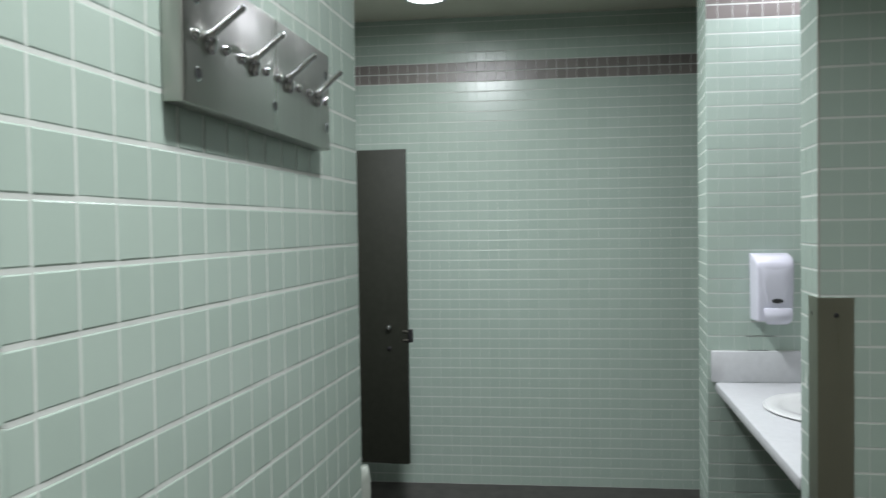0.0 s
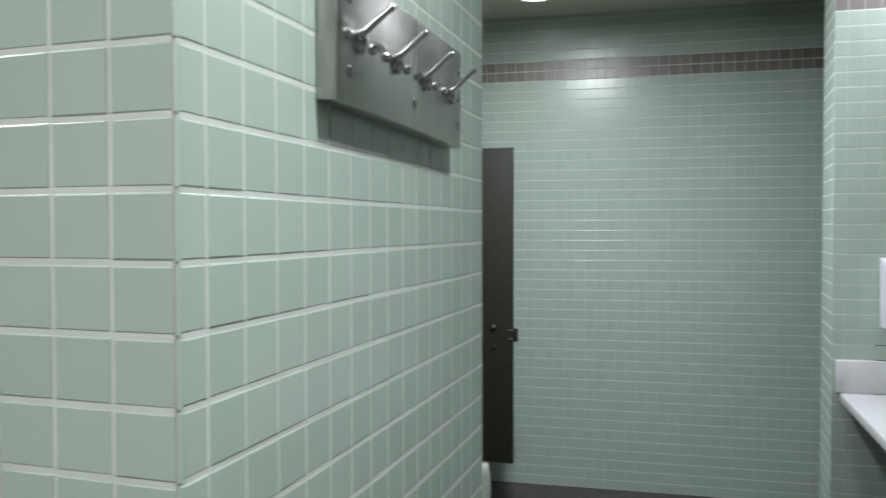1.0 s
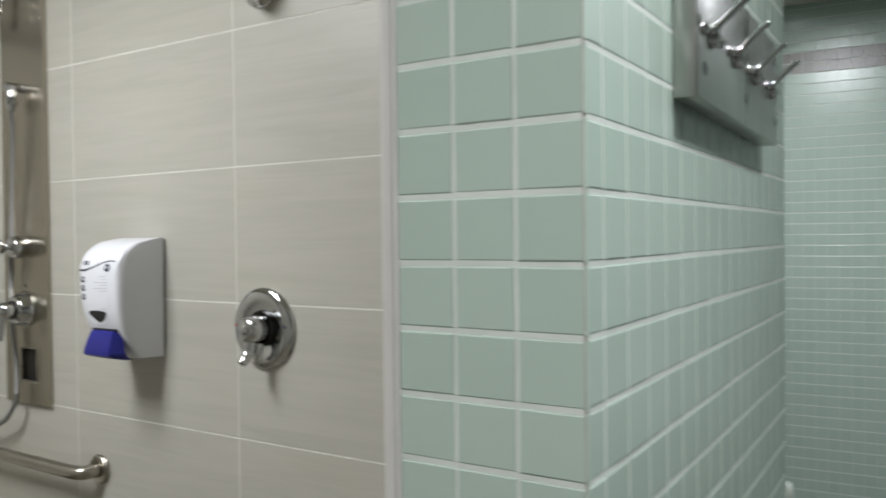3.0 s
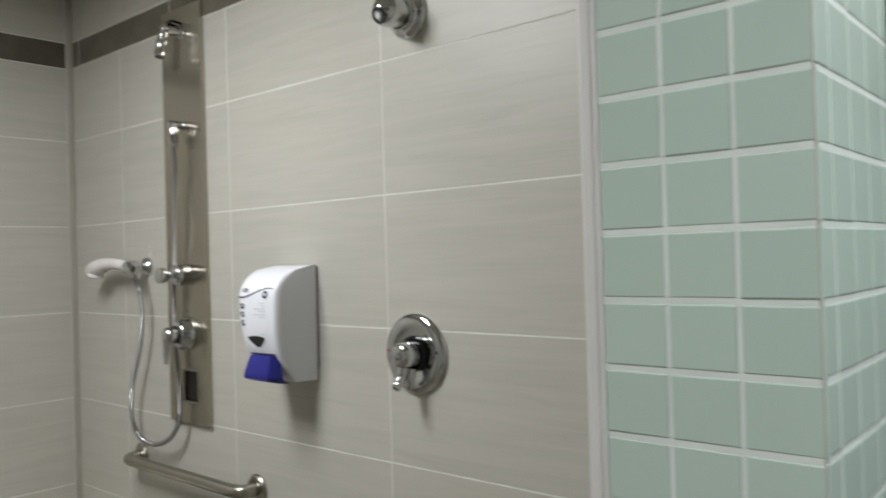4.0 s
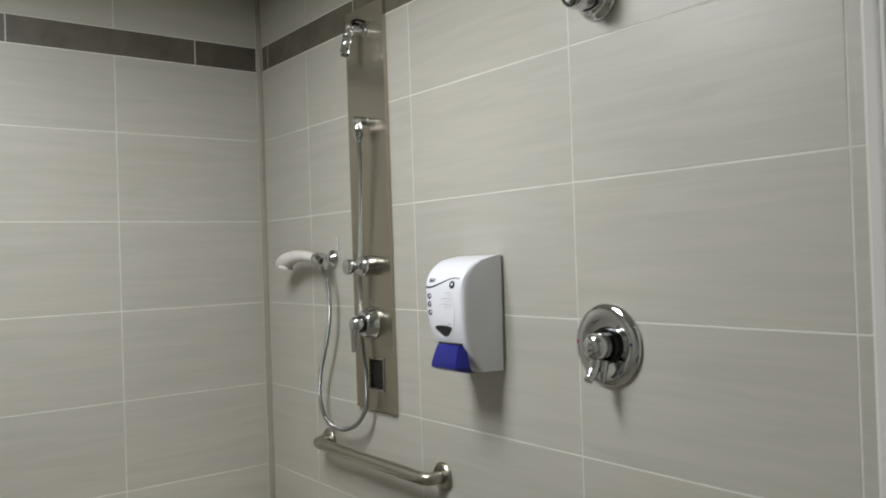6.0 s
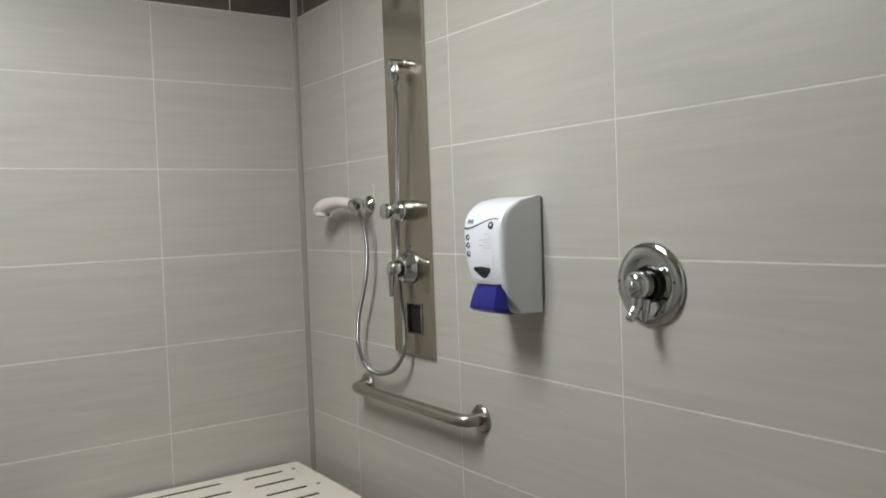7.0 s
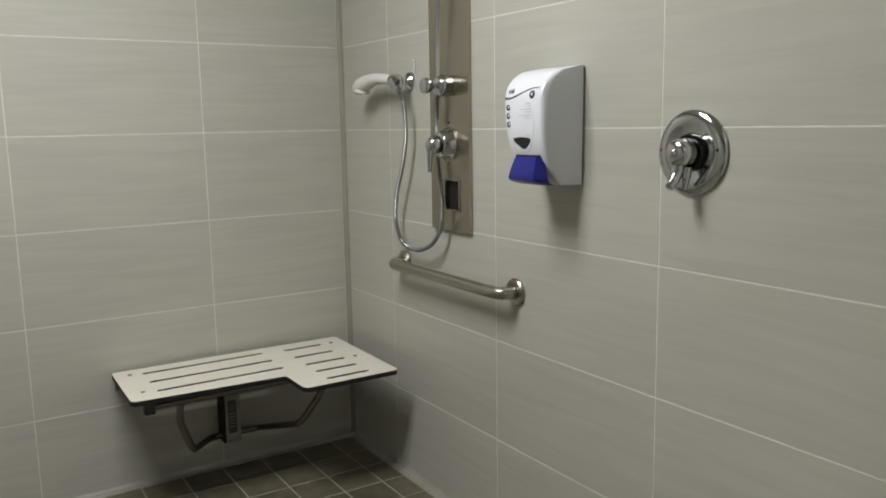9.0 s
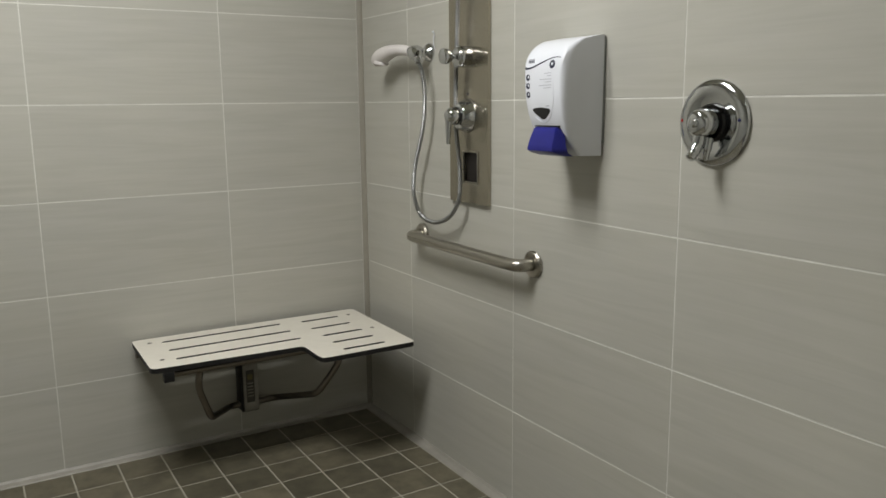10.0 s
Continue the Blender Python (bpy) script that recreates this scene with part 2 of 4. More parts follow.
def lathe(profile, at, axis, bm=None, steps=40, squash=(1, 1)):
    """A turned shape: (radius, height along axis) from the base at `at`."""
    b = bmesh.new()
    turn = Vector(axis).to_track_quat("Z", "Y").to_matrix().to_4x4()
    m = Matrix.Translation(at) @ turn
    rings = []
    for r, h in profile:
        if r < 1e-6:
            rings.append([b.verts.new(m @ Vector((0, 0, h)))])
        else:
            rings.append([b.verts.new(m @ Vector((r * squash[0] * math.cos(2 * math.pi * i / steps), r * squash[1] * math.sin(2 * math.pi * i / steps), h))) for i in range(steps)])
    for a, c in zip(rings, rings[1:]):
        for i in range(steps):
            j = (i + 1) % steps
            if len(a) == 1 and len(c) > 1:
                b.faces.new((a[0], c[i], c[j]))
            elif len(c) == 1 and len(a) > 1:
                b.faces.new((a[i], a[j], c[0]))
            elif len(a) > 1:
                b.faces.new((a[i], a[j], c[j], c[i]))
    return joined(bm, b)


def curve_points(points, per=8):
    """A smooth line through the points."""
    p = [Vector(q) for q in points]
    p = [p[0] * 2 - p[1], *p, p[-1] * 2 - p[-2]]
    out = []
    for a, b, c, d in zip(p, p[1:], p[2:], p[3:]):
        for k in range(per):
            t = k / per
            out.append(0.5 * (2 * b + (c - a) * t + (2 * a - 5 * b + 4 * c - d) * t * t + (3 * b - a - 3 * c + d) * t ** 3))
    return out + [p[-2]]


def rounded(points, radius, per=6):
    """A polyline with its corners rounded."""
    p = [Vector(q) for q in points]
    out = [p[0]]
    for a, b, c in zip(p, p[1:], p[2:]):
        s = b + (a - b).normalized() * min(radius, (a - b).length * 0.48)
        e = b + (c - b).normalized() * min(radius, (c - b).length * 0.48)
        for k in range(per + 1):
            t = k / per
            out.append(s * (1 - t) ** 2 + b * 2 * t * (1 - t) + e * t * t)
    return out + [p[-1]]


def sweep(points, radius, bm=None, steps=14, caps=True):
    """A round tube along the points; radius may be a number or one for each point."""
    b = bmesh.new()
    p = [Vector(q) for q in points]
    rad = radius if isinstance(radius, (list, tuple)) else [radius] * len(p)
    tangents = [(p[min(i + 1, len(p) - 1)] - p[max(i - 1, 0)]).normalized() for i in range(len(p))]
    side = tangents[0].orthogonal().normalized()
    rings = []
    for q, t, r in zip(p, tangents, rad):
        side = (side - t * side.dot(t)).normalized()
        up = t.cross(side)
        rings.append([b.verts.new(q + (side * math.cos(2 * math.pi * k / steps) + up * math.sin(2 * math.pi * k / steps)) * r) for k in range(steps)])
    for a, c in zip(rings, rings[1:]):
        for k in range(steps):
            j = (k + 1) % steps
            b.faces.new((a[k], a[j], c[j], c[k]))
    if caps:
        b.faces.new(rings[0])
        b.faces.new(rings[-1])
    return joined(bm, b)


# ---- tiles ----
TILE_MESHES = {}


def tile_rings(w, h, gap, depth, soft):
    """Rings of one pillowed tile, x along the wall, z up, y out of it."""
    out = []
    gu, gv = gap
    for inset, y in ((0.0, 0.0), (0.0, depth - soft), (soft * 0.35, depth - soft * 0.3), (soft * 1.2, depth)):
        a, c = w / 2 - gu / 2 - inset, h / 2 - gv / 2 - inset
        out.append([(-a, -y, -c), (a, -y, -c), (a, -y, c), (-a, -y, c)])
    return out


def tile_faces(base=0):
    f = []
    for r in range(3):
        for i in range(4):
            j = (i + 1) % 4
            f.append((base + 4 * r + i, base + 4 * r + j, base + 4 * r + 4 + j, base + 4 * r + 4 + i))
    f.append((base + 12, base + 13, base + 14, base + 15))
    return f


def tile_mesh(name, w, h, gap, depth, soft, mat):
    key = (name, round(w, 4), round(h, 4), gap, mat.name)
    if key not in TILE_MESHES:
        me = bpy.data.meshes.new(name)
        me.from_pydata([v for ring in tile_rings(w, h, gap, depth, soft) for v in ring], [], tile_faces())
        me.materials.append(mat)
        TILE_MESHES[key] = me
    return TILE_MESHES[key]


def facing(origin, along, normal):
    """The pose of a wall's tile grid: x along the wall, -y out of it, z up."""
    x, y = Vector(along).normalized(), -Vector(normal).normalized()
    z = x.cross(y)
    m = Matrix((x, y, z)).transposed().to_4x4()
    m.translation = Vector(origin)
    return m


def tile_field(parent, grid, ucuts, vcuts, gap, depth, soft, mat, mat_far=None, near=None, name="tile", wobble=0.0, tilt=0.006):
    """Tiles between the cuts of a grid. near(u, v): whether this tile is an object of its own; the rest are joined."""
    rnd = random.Random(hash((len(ucuts), len(vcuts), round(ucuts[0], 2))) % 9999)
    verts, faces = [], []
    for u0, u1 in zip(ucuts, ucuts[1:]):
        for v0, v1 in zip(vcuts, vcuts[1:]):
            if u1 - u0 < gap[0] * 2 or v1 - v0 < gap[1] * 2:
                continue
            at = grid @ Vector(((u0 + u1) / 2, rnd.uniform(-1, 1) * wobble, (v0 + v1) / 2))
            lean = Euler((rnd.gauss(0, tilt * 0.5), 0, rnd.gauss(0, tilt * 0.5))).to_matrix().to_4x4()
            m = grid.copy()
            m.translation = at
            m = m @ lean
            if near is None or near((u0 + u1) / 2, (v0 + v1) / 2):
                ob = new(name, tile_mesh(name, u1 - u0, v1 - v0, gap, depth, soft, mat))
                ob.matrix_basis = m
                ob.parent = parent
            else:
                base = len(verts)
                verts += [m @ Vector(q) for ring in tile_rings(u1 - u0, v1 - v0, gap, depth, soft) for q in ring]
                faces += tile_faces(base)
    if verts:
        me = bpy.data.meshes.new(name + "_field")
        me.from_pydata(verts, [], faces)
        me.materials.append(mat_far or mat)
        ob = new(name + "_field", me)
        ob.parent = parent
        tagged(ob, kind="stuff")


def cuts(start, pitch, lo, hi):
    """Joint lines at start + k * pitch within lo..hi, with both ends."""
    first = math.ceil((lo - start) / pitch + 0.02)
    last = math.floor((hi - start) / pitch - 0.02)
    return [lo, *[start + k * pitch for k in range(first, last + 1)], hi]


GP, GGAP, GD = 0.052, (0.0017, 0.0030), 0.006  # green mosaic: pitch, joint, thickness
RECESS = 0.0005                      # how far the joints lie behind the glaze
FGAP = (0.0009, 0.0042)
BGAP = (0.0020, 0.0042)


def structure(name, bm, mat, label, category):
    return tagged(part(name, bm, mat, smooth=False), label, category, kind="structure")


# ---- setting: floors and ceilings ----
WX, NY = -2.815, 0.81            # shower: west wall and north wall, tile faces
PX0, PX1, PY0 = -0.239, -0.0785, 0.072   # partition end: west edge, east corner, face
PA = Vector((-0.0785, 0.072, 0))  # partition's long face: near corner
PB = Vector((-0.0930, 0.912, 0))  # and far corner
HALL_E, SOUTH = 1.55, -1.75

floor_shower = structure("floor_shower", box((WX - 0.1, SOUTH - 0.1, -0.12), (PX0 - 0.005, NY + 0.1, -0.0002)), M_FLOOR_GROUT, "dark slate-look square tile shower floor with pale joints", "floor")
floor_wash = structure("floor_wash", box((PX0 - 0.005, SOUTH - 0.1, -0.12), (HALL_E + 0.1, 0.97, -0.004)), M_WASH_FLOOR, "dark brown-grey washroom floor", "floor")
floor_far = structure("floor_far", box((-2.5, 0.97, -0.12), (HALL_E + 0.1, 4.3, -0.0005)), M_WASH_FLOOR, "dark brown-grey washroom floor", "floor")
structure("ceiling", box((WX - 0.1, SOUTH - 0.1, CEIL_SHOWER), (HALL_E + 0.1, 0.913, CEIL_SHOWER + 0.25)), M_CEILING, "flat painted ceiling over shower and passage", "ceiling")
structure("ceiling_wash", box((-2.5, 0.913, CEIL_WASH), (HALL_E + 0.1, 4.3, CEIL_WASH + 0.2)), M_CEILING, "flat painted washroom ceiling", "ceiling")

# ---- setting: shower walls in long greige tiles with a dark band ----
BEDB = 0.0007
wall_north = structure("wall_north", box((WX - 0.1, NY + BEDB, -0.1), (PX0 + 0.012, 0.905, CEIL_SHOWER + 0.02)), M_BEIGE_GROUT, "shower wall of streaked greige tiles with a dark band", "wall")
wall_west = structure("wall_west", box((WX - 0.12, SOUTH - 0.1, -0.1), (WX - BEDB, NY + BEDB - 0.001, CEIL_SHOWER + 0.02)), M_BEIGE_GROUT, "shower end wall of streaked greige tiles with a dark band", "wall")
ROWS_LOW = [0.0105, 0.30, 0.605, 0.91, 1.215, 1.52, 1.825, 2.087]
BAND = [2.087, 2.18]
ROWS_TOP = [2.18, CEIL_SHOWER]
north_grid = facing((0, NY + 0.010, 0), (1, 0, 0), (0, -1, 0))
west_grid = facing((WX - 0.010, 0, 0), (0, 1, 0), (1, 0, 0))
BG, BD, BS = (0.0036, 0.0039), 0.010, 0.0006
NORTH_U = [WX + 0.022, -2.447, -1.836, -1.225, -0.614, PX0 - 0.012]
WEST_U = [SOUTH, -1.545, -0.934, -0.329, 0.277, NY - 0.014]
for wall, grid, us, band_us in (
    (wall_north, north_grid, NORTH_U, [WX + 0.022, -2.744, -2.132, -1.521, -0.910, PX0 - 0.012]),
    (wall_west, west_grid, WEST_U, [SOUTH, -1.28, -0.664, -0.052, 0.559, NY - 0.014]),
):
    tile_field(wall, grid, us, ROWS_LOW, BG, BD, BS, M_BEIGE, wobble=0.0001, tilt=0.0006)
    tile_field(wall, grid, band_us, BAND, BG, BD, BS, M_BAND, name="band_tile", wobble=0.0001, tilt=0.0006)
    tile_field(wall, grid, us, ROWS_TOP, BG, BD, BS, M_BEIGE, wobble=0.0001, tilt=0.0006)
# Unseen wall added to close the room and bounce light.
wall_south = structure("wall_south", box((WX - 0.1, SOUTH - 0.12, -0.1), (HALL_E + 0.1, SOUTH - 0.001, CEIL_SHOWER + 0.02)), M_CLOSING, "unseen plain wall added to close the room", "wall")

# corner profile and the coved strip at the floor
bm = prism([(WX - 0.002, NY + 0.002), (WX - 0.002, NY - 0.0135), (WX + 0.003, NY - 0.0135), (WX + 0.007, NY - 0.009), (WX + 0.012, NY - 0.005), (WX + 0.0215, NY - 0.003), (WX + 0.0215, NY + 0.002)], 0.012, CEIL_SHOWER)
structure("corner_trim", bm, M_COVE, "grey metal profile in the shower corner", "trim")


def cove(name, a, b, out):
    """A coved strip along the foot of a wall from a to b; out points into the room."""
    o = Vector(out)
    prof = [(-0.004, 0.0125), (0.0025, 0.0125), (0.0045, 0.0105), (0.008, 0.0068), (0.016, 0.0042), (0.029, 0.0032), (0.032, 0.0005), (-0.004, 0.0005)]
    m = bmesh.new()
    rings = []
    for p in (a, b):
        rings.append([m.verts.new(Vector(p) + o * d + Vector((0, 0, z))) for d, z in prof])
    n = len(prof)
    for i in range(n):
        m.faces.new((rings[0][i], rings[0][(i + 1) % n], rings[1][(i + 1) % n], rings[1][i]))
    m.faces.new(rings[0])
    m.faces.new(rings[1])
    return structure(name, m, M_STRIP, "grey coved metal strip at the wall's foot", "trim")


cove("baseboard_west", (WX, SOUTH, 0), (WX, NY, 0), (1, 0, 0))
cove("baseboard_north", (WX, NY, 0), (PX0, NY, 0), (0, -1, 0))

# ---- setting: the green partition ----
along = (PB - PA).normalized()
out = Vector((along.y, -along.x, 0))
bed = RECESS
plan = [
    (PX0, PY0 + bed), (PX1 - bed, PY0 + bed), tuple((PB - out * bed).xy),
    (PX0, 0.912), (PX0, 0.5),
]
partition = structure("wall_partition", prism(plan, -0.1, CEIL_WASH + 0.02), M_GROUT, "partition wall of pale green square mosaic tiles", "wall")
ROW0, PP = 1.3365, 0.0518
side_grid = facing(PA - out * GD, along, out)
end_grid = facing((PX0, PY0 + GD, 0), (1, 0, 0), (0, -1, 0))
length = (PB - PA).length
side_u = [0.0, 0.0385] + [0.0385 + GP * k for k in range(1, 15)] + [length]
end_u = [0.0, 0.0535, 0.1065, PX1 - PX0 + 0.0016]
rows = cuts(ROW0, PP, 0.0, CEIL_WASH)
tile_field(partition, side_grid, side_u, rows, GGAP, GD, 0.0016, M_GREEN, M_GREEN_FAR, lambda u, v: 0.85 < v < 1.86, wobble=0.0002, tilt=0.004)
tile_field(partition, end_grid, end_u, rows, GGAP, GD, 0.0016, M_GREEN, M_GREEN_FAR, lambda u, v: 0.85 < v < 1.86, wobble=0.0002, tilt=0.004)
# shower side of the partition, with its metal edge
side_w = structure("wall_shower_side", box((PX0 - 0.016, PY0 + 0.012, -0.1), (PX0 - 0.0005, NY + 0.008, CEIL_SHOWER)), M_BEIGE, "greige tiled return of the shower", "wall")
edge = structure("edge_trim", box((PX0 - 0.0165, PY0 - 0.0005, 0.0), (PX0 - 0.0035, PY0 + 0.011, CEIL_SHOWER), 0.003), M_TRIM, "rounded aluminium edge strip at the tile end", "trim")
structure("edge_caulk", box((PX0 - 0.0035, PY0 + 0.0005, 0.0), (PX0 + 0.002, PY0 + 0.011, CEIL_SHOWER), 0.001), M_SEALANT, "pale sealant line beside the metal edge", "trim")

# ---- setting: washroom beyond ----
FA, FB = Vector((-2.45, 3.618, 0)), Vector((1.62, 3.9485, 0))
fal = (FB - FA).normalized()
fout = Vector((fal.y, -fal.x, 0))
fplan = [tuple((FA - fout * RECESS).xy), tuple((FB - fout * RECESS).xy), tuple((FB - fout * 0.15).xy), tuple((FA - fout * 0.15).xy)]
wall_far = structure("wall_far", prism(fplan, -0.1, CEIL_WASH + 0.02), M_GROUT, "far wall of pale green square mosaic with a taupe band", "wall")
far_grid = facing(FA - fout * GD, fal, fout)
u_of = lambda x: (x - FA.x) / fal.x
FB0 = 2.128
far_u = cuts(u_of(0.02), GP, u_of(-1.60), u_of(1.58))
near_far = lambda u, v: u_of(-0.62) < u < u_of(0.05) and 1.0 < v < 2.12
tile_field(wall_far, far_grid, far_u, cuts(FB0, GP, 0.0, FB0), FGAP, GD, 0.0006, M_GREEN, M_GREEN_FAR, near_far, wobble=0.0003, tilt=0.0025)
tile_field(wall_far, far_grid, far_u, [FB0, FB0 + GP, FB0 + 2 * GP], BGAP, GD, 0.0006, M_BROWN, M_BROWN_FAR, None, name="band_tile", wobble=0.0003)
tile_field(wall_far, far_grid, far_u, cuts(FB0, GP, FB0 + 2 * GP, CEIL_WASH), FGAP, GD, 0.0006, M_GREEN, M_GREEN_FAR, lambda u, v: False, wobble=0.0003)

# the pier beside the basin
CA = Vector((0.675, 2.655, 0))
cal, cout = fal, fout
back = Vector((0.01, 1, 0)).normalized()
CB = CA + cal * 0.84
CC = CA + back * 0.30
cplan = [tuple((CA - cout * RECESS + cal * RECESS).xy), tuple((CB - cout * RECESS).xy), tuple((CB + back * 0.30).xy), tuple((CC + cal * RECESS).xy)]
wall_pier = structure("wall_pier", prism(cplan, -0.1, CEIL_WASH + 0.02), M_GROUT, "tiled pier of pale green mosaic with a taupe band", "wall")
pier_grid = facing(CA - cout * GD, cal, cout)
pier_side = facing(CC + cal * GD, -back, (-back.y, back.x, 0))
pu = [0.0, 0.042] + [0.042 + GP * k for k in range(1, 15)] + [0.84]
PB0 = 2.10
tile_field(wall_pier, pier_grid, pu, cuts(PB0, GP, 0.0, PB0), FGAP, GD, 0.0006, M_GREEN, M_GREEN_FAR, lambda u, v: u < 0.35 and v > 0.55, wobble=0.0003)
tile_field(wall_pier, pier_grid, pu, [PB0, PB0 + GP, PB0 + 2 * GP], BGAP, GD, 0.0006, M_BROWN, M_BROWN_FAR, lambda u, v: u < 0.4, name="band_tile")
tile_field(wall_pier, pier_grid, pu, cuts(PB0, GP, PB0 + 2 * GP, CEIL_WASH), FGAP, GD, 0.0006, M_GREEN, M_GREEN_FAR, lambda u, v: False)
tile_field(wall_pier, pier_side, cuts(0.0, GP, 0.0, 0.30), cuts(PB0, GP, 0.0, CEIL_WASH), FGAP, GD, 0.0006, M_GREEN, M_GREEN_FAR, lambda u, v: False)

# the short wall with the steel corner guard
SA = Vector((0.744, 1.380, 0))
splan = [(SA.x + RECESS, SA.y + RECESS), (HALL_E, SA.y + RECESS), (HALL_E, SA.y + 0.15), (SA.x + RECESS, SA.y + 0.15)]
wall_stub = structure("wall_stub", prism(splan, -0.1, CEIL_WASH + 0.02), M_GROUT, "short wall end of pale green square mosaic tiles", "wall")
stub_front = facing((SA.x, SA.y + GD, 0), (1, 0, 0), (0, -1, 0))
stub_side = facing((SA.x + GD, SA.y + 0.15, 0), (0, -1, 0), (-1, 0, 0))
srows = cuts(1.472, GP, 0.0, CEIL_WASH)
tile_field(wall_stub, stub_front, [0.0, 0.046] + [0.046 + GP * k for k in range(1, 15)] + [HALL_E - SA.x], srows, FGAP, GD, 0.0010, M_GREEN, M_GREEN_FAR, lambda u, v: u < 0.3 and v > 0.85, wobble=0.0004)
tile_field(wall_stub, stub_side, [0.0, 0.048, 0.10, 0.15], srows, FGAP, GD, 0.0010, M_GREEN, M_GREEN_FAR, lambda u, v: v > 0.85, wobble=0.0004)

part("corner_joint", box((SA.x - 0.0004, SA.y - 0.0004, 0.0), (SA.x + 0.0034, SA.y + 0.003, CEIL_WASH)), M_CORNER, wall_stub, "darker joint line along the wall corner", smooth=False)
part("corner_joint", box((PX1 - 0.0012, PY0 - 0.0003, 0.0), (PX1 + 0.0002, PY0 + 0.003, CEIL_SHOWER)), M_CORNER, partition, "darker joint line along the wall corner", smooth=False)

# unseen plain walls added to close the rooms, toned to limit bounced light
structure("wall_east", box((HALL_E, SOUTH - 0.1, -0.1), (HALL_E + 0.12, 4.3, CEIL_WASH + 0.02)), M_UNSEEN_GREY, "unseen plain wall added to close the room", "wall")
structure("wall_wash_west", box((-2.55, 0.906, -0.1), (-2.45, 4.2, CEIL_WASH + 0.02)), M_UNSEEN_GREY, "unseen plain wall added to close the washroom", "wall")
structure("wall_wash_south", box((-2.55, 0.906, -0.1), (PX0 - 0.001, 0.915, CEIL_WASH + 0.02)), M_UNSEEN_GREY, "unseen plain back of the shower wall", "wall")

# ---- shower floor tiles ----
FP = 0.1437
floor_grid = Matrix(((1, 0, 0, 0), (0, 0, 1, 0), (0, -1, 0, -0.006), (0, 0, 0, 1)))
fu = cuts(-2.640, FP, WX + 0.031, PX0 - 0.01)
fv = cuts(0.692, FP, SOUTH + 0.01, NY - 0.031)
tile_field(floor_shower, floor_grid, fu, fv, (0.005, 0.005), 0.0068, 0.0012, M_FLOOR_TILE, near=lambda u, v: True, name="floor_tile", wobble=0.0004, tilt=0.003)

# ---- the shower's two strip lights ----
for tx, ty, tw, tl, watts, colour in STRIPS:
    strip = thing("ceiling_light", (tx, ty, CEIL_SHOWER), "narrow recessed strip light with a white frame, switched on", "ceiling light", "shower strip lights")
    bm = bmesh.new()
    for lo, hi in (
        ((tx - tw / 2 - 0.025, ty - tl / 2 - 0.025), (tx - tw / 2, ty + tl / 2 + 0.025)), ((tx + tw / 2, ty - tl / 2 - 0.025), (tx + tw / 2 + 0.025, ty + tl / 2 + 0.025)),
        ((tx - tw / 2, ty - tl / 2 - 0.025), (tx + tw / 2, ty - tl / 2)), ((tx - tw / 2, ty + tl / 2), (tx + tw / 2, ty + tl / 2 + 0.025)),
    ):
        box((*lo, CEIL_SHOWER - 0.010), (*hi, CEIL_SHOWER - 0.0005), 0.0, bm)
    part("frame", bm, M_WHITE_PLASTIC, strip, smooth=False)
    part("diffuser", box((tx - tw / 2 + 0.001, ty - tl / 2 + 0.001, CEIL_SHOWER - 0.006), (tx + tw / 2 - 0.001, ty + tl / 2 - 0.001, CEIL_SHOWER - 0.001)), M_LENS, strip, "glowing frosted diffuser", smooth=False)
    lamp = bpy.data.lights.new("strip_glow", "AREA")
    lamp.shape, lamp.size, lamp.size_y, lamp.energy, lamp.color = "RECTANGLE", tw, tl, watts, colour
    new("lamp", lamp).matrix_basis = pose(tx, ty, CEIL_SHOWER - 0.014)

# ---- downlights: one is seen, the rest are added out of view ----
for x, y, zc, watts, colour, width, beam in DOWNLIGHTS:
    lamp = bpy.data.lights.new("downlight_glow", "AREA")
    lamp.shape, lamp.size, lamp.energy, lamp.color = "DISK", width, watts, colour
    lamp.spread = radians(beam)
    can = thing("downlight", (x, y, zc), "round ceiling downlight with white rim, switched on, in a partly added set", "ceiling light", "ceiling downlights")
    part("rim", lathe([(0.088, -0.012), (0.088, 0.002), (0.094, 0.005), (0.104, 0.004), (0.108, 0.0), (0.108, -0.004)], (x, y, zc - 0.001), (0, 0, -1)), M_WHITE_PLASTIC, can)
    part("lens", lathe([(0.0, 0.0), (0.087, 0.0), (0.087, 0.003), (0.06, 0.006), (0.0, 0.008)], (x, y, zc - 0.0005), (0, 0, -1)), M_LENS, can, "glowing frosted lens")
    glow = new("lamp", lamp)
    glow.matrix_basis = pose(x, y, zc - 0.014)

# ---- shower: column panel with its fittings ----
PCX, PFY = -2.053, NY - 0.013
panel = thing("shower_column", (PCX, NY, 0.906), "tall brushed steel shower column panel on the tiled wall", "shower panel")
bm = bmesh.new()
hx0, hx1, hz0, hz1 = PCX - 0.025, PCX + 0.053, 0.970, 1.062
for lo, hi in (
    ((-2.158, 0.906), (hx0, 2.135)), ((hx1, 0.906), (-1.947, 2.135)),
    ((hx0, 0.906), (hx1, hz0)), ((hx0, hz1), (hx1, 2.135)),
):
    box((lo[0], PFY, lo[1]), (hi[0], NY - 0.0015, hi[1]), 0.0, bm)
bmesh.ops.remove_doubles(bm, verts=bm.verts, dist=0.00005)
plate = part("plate", bm, M_PANEL, panel, smooth=False)
bm = bmesh.new()
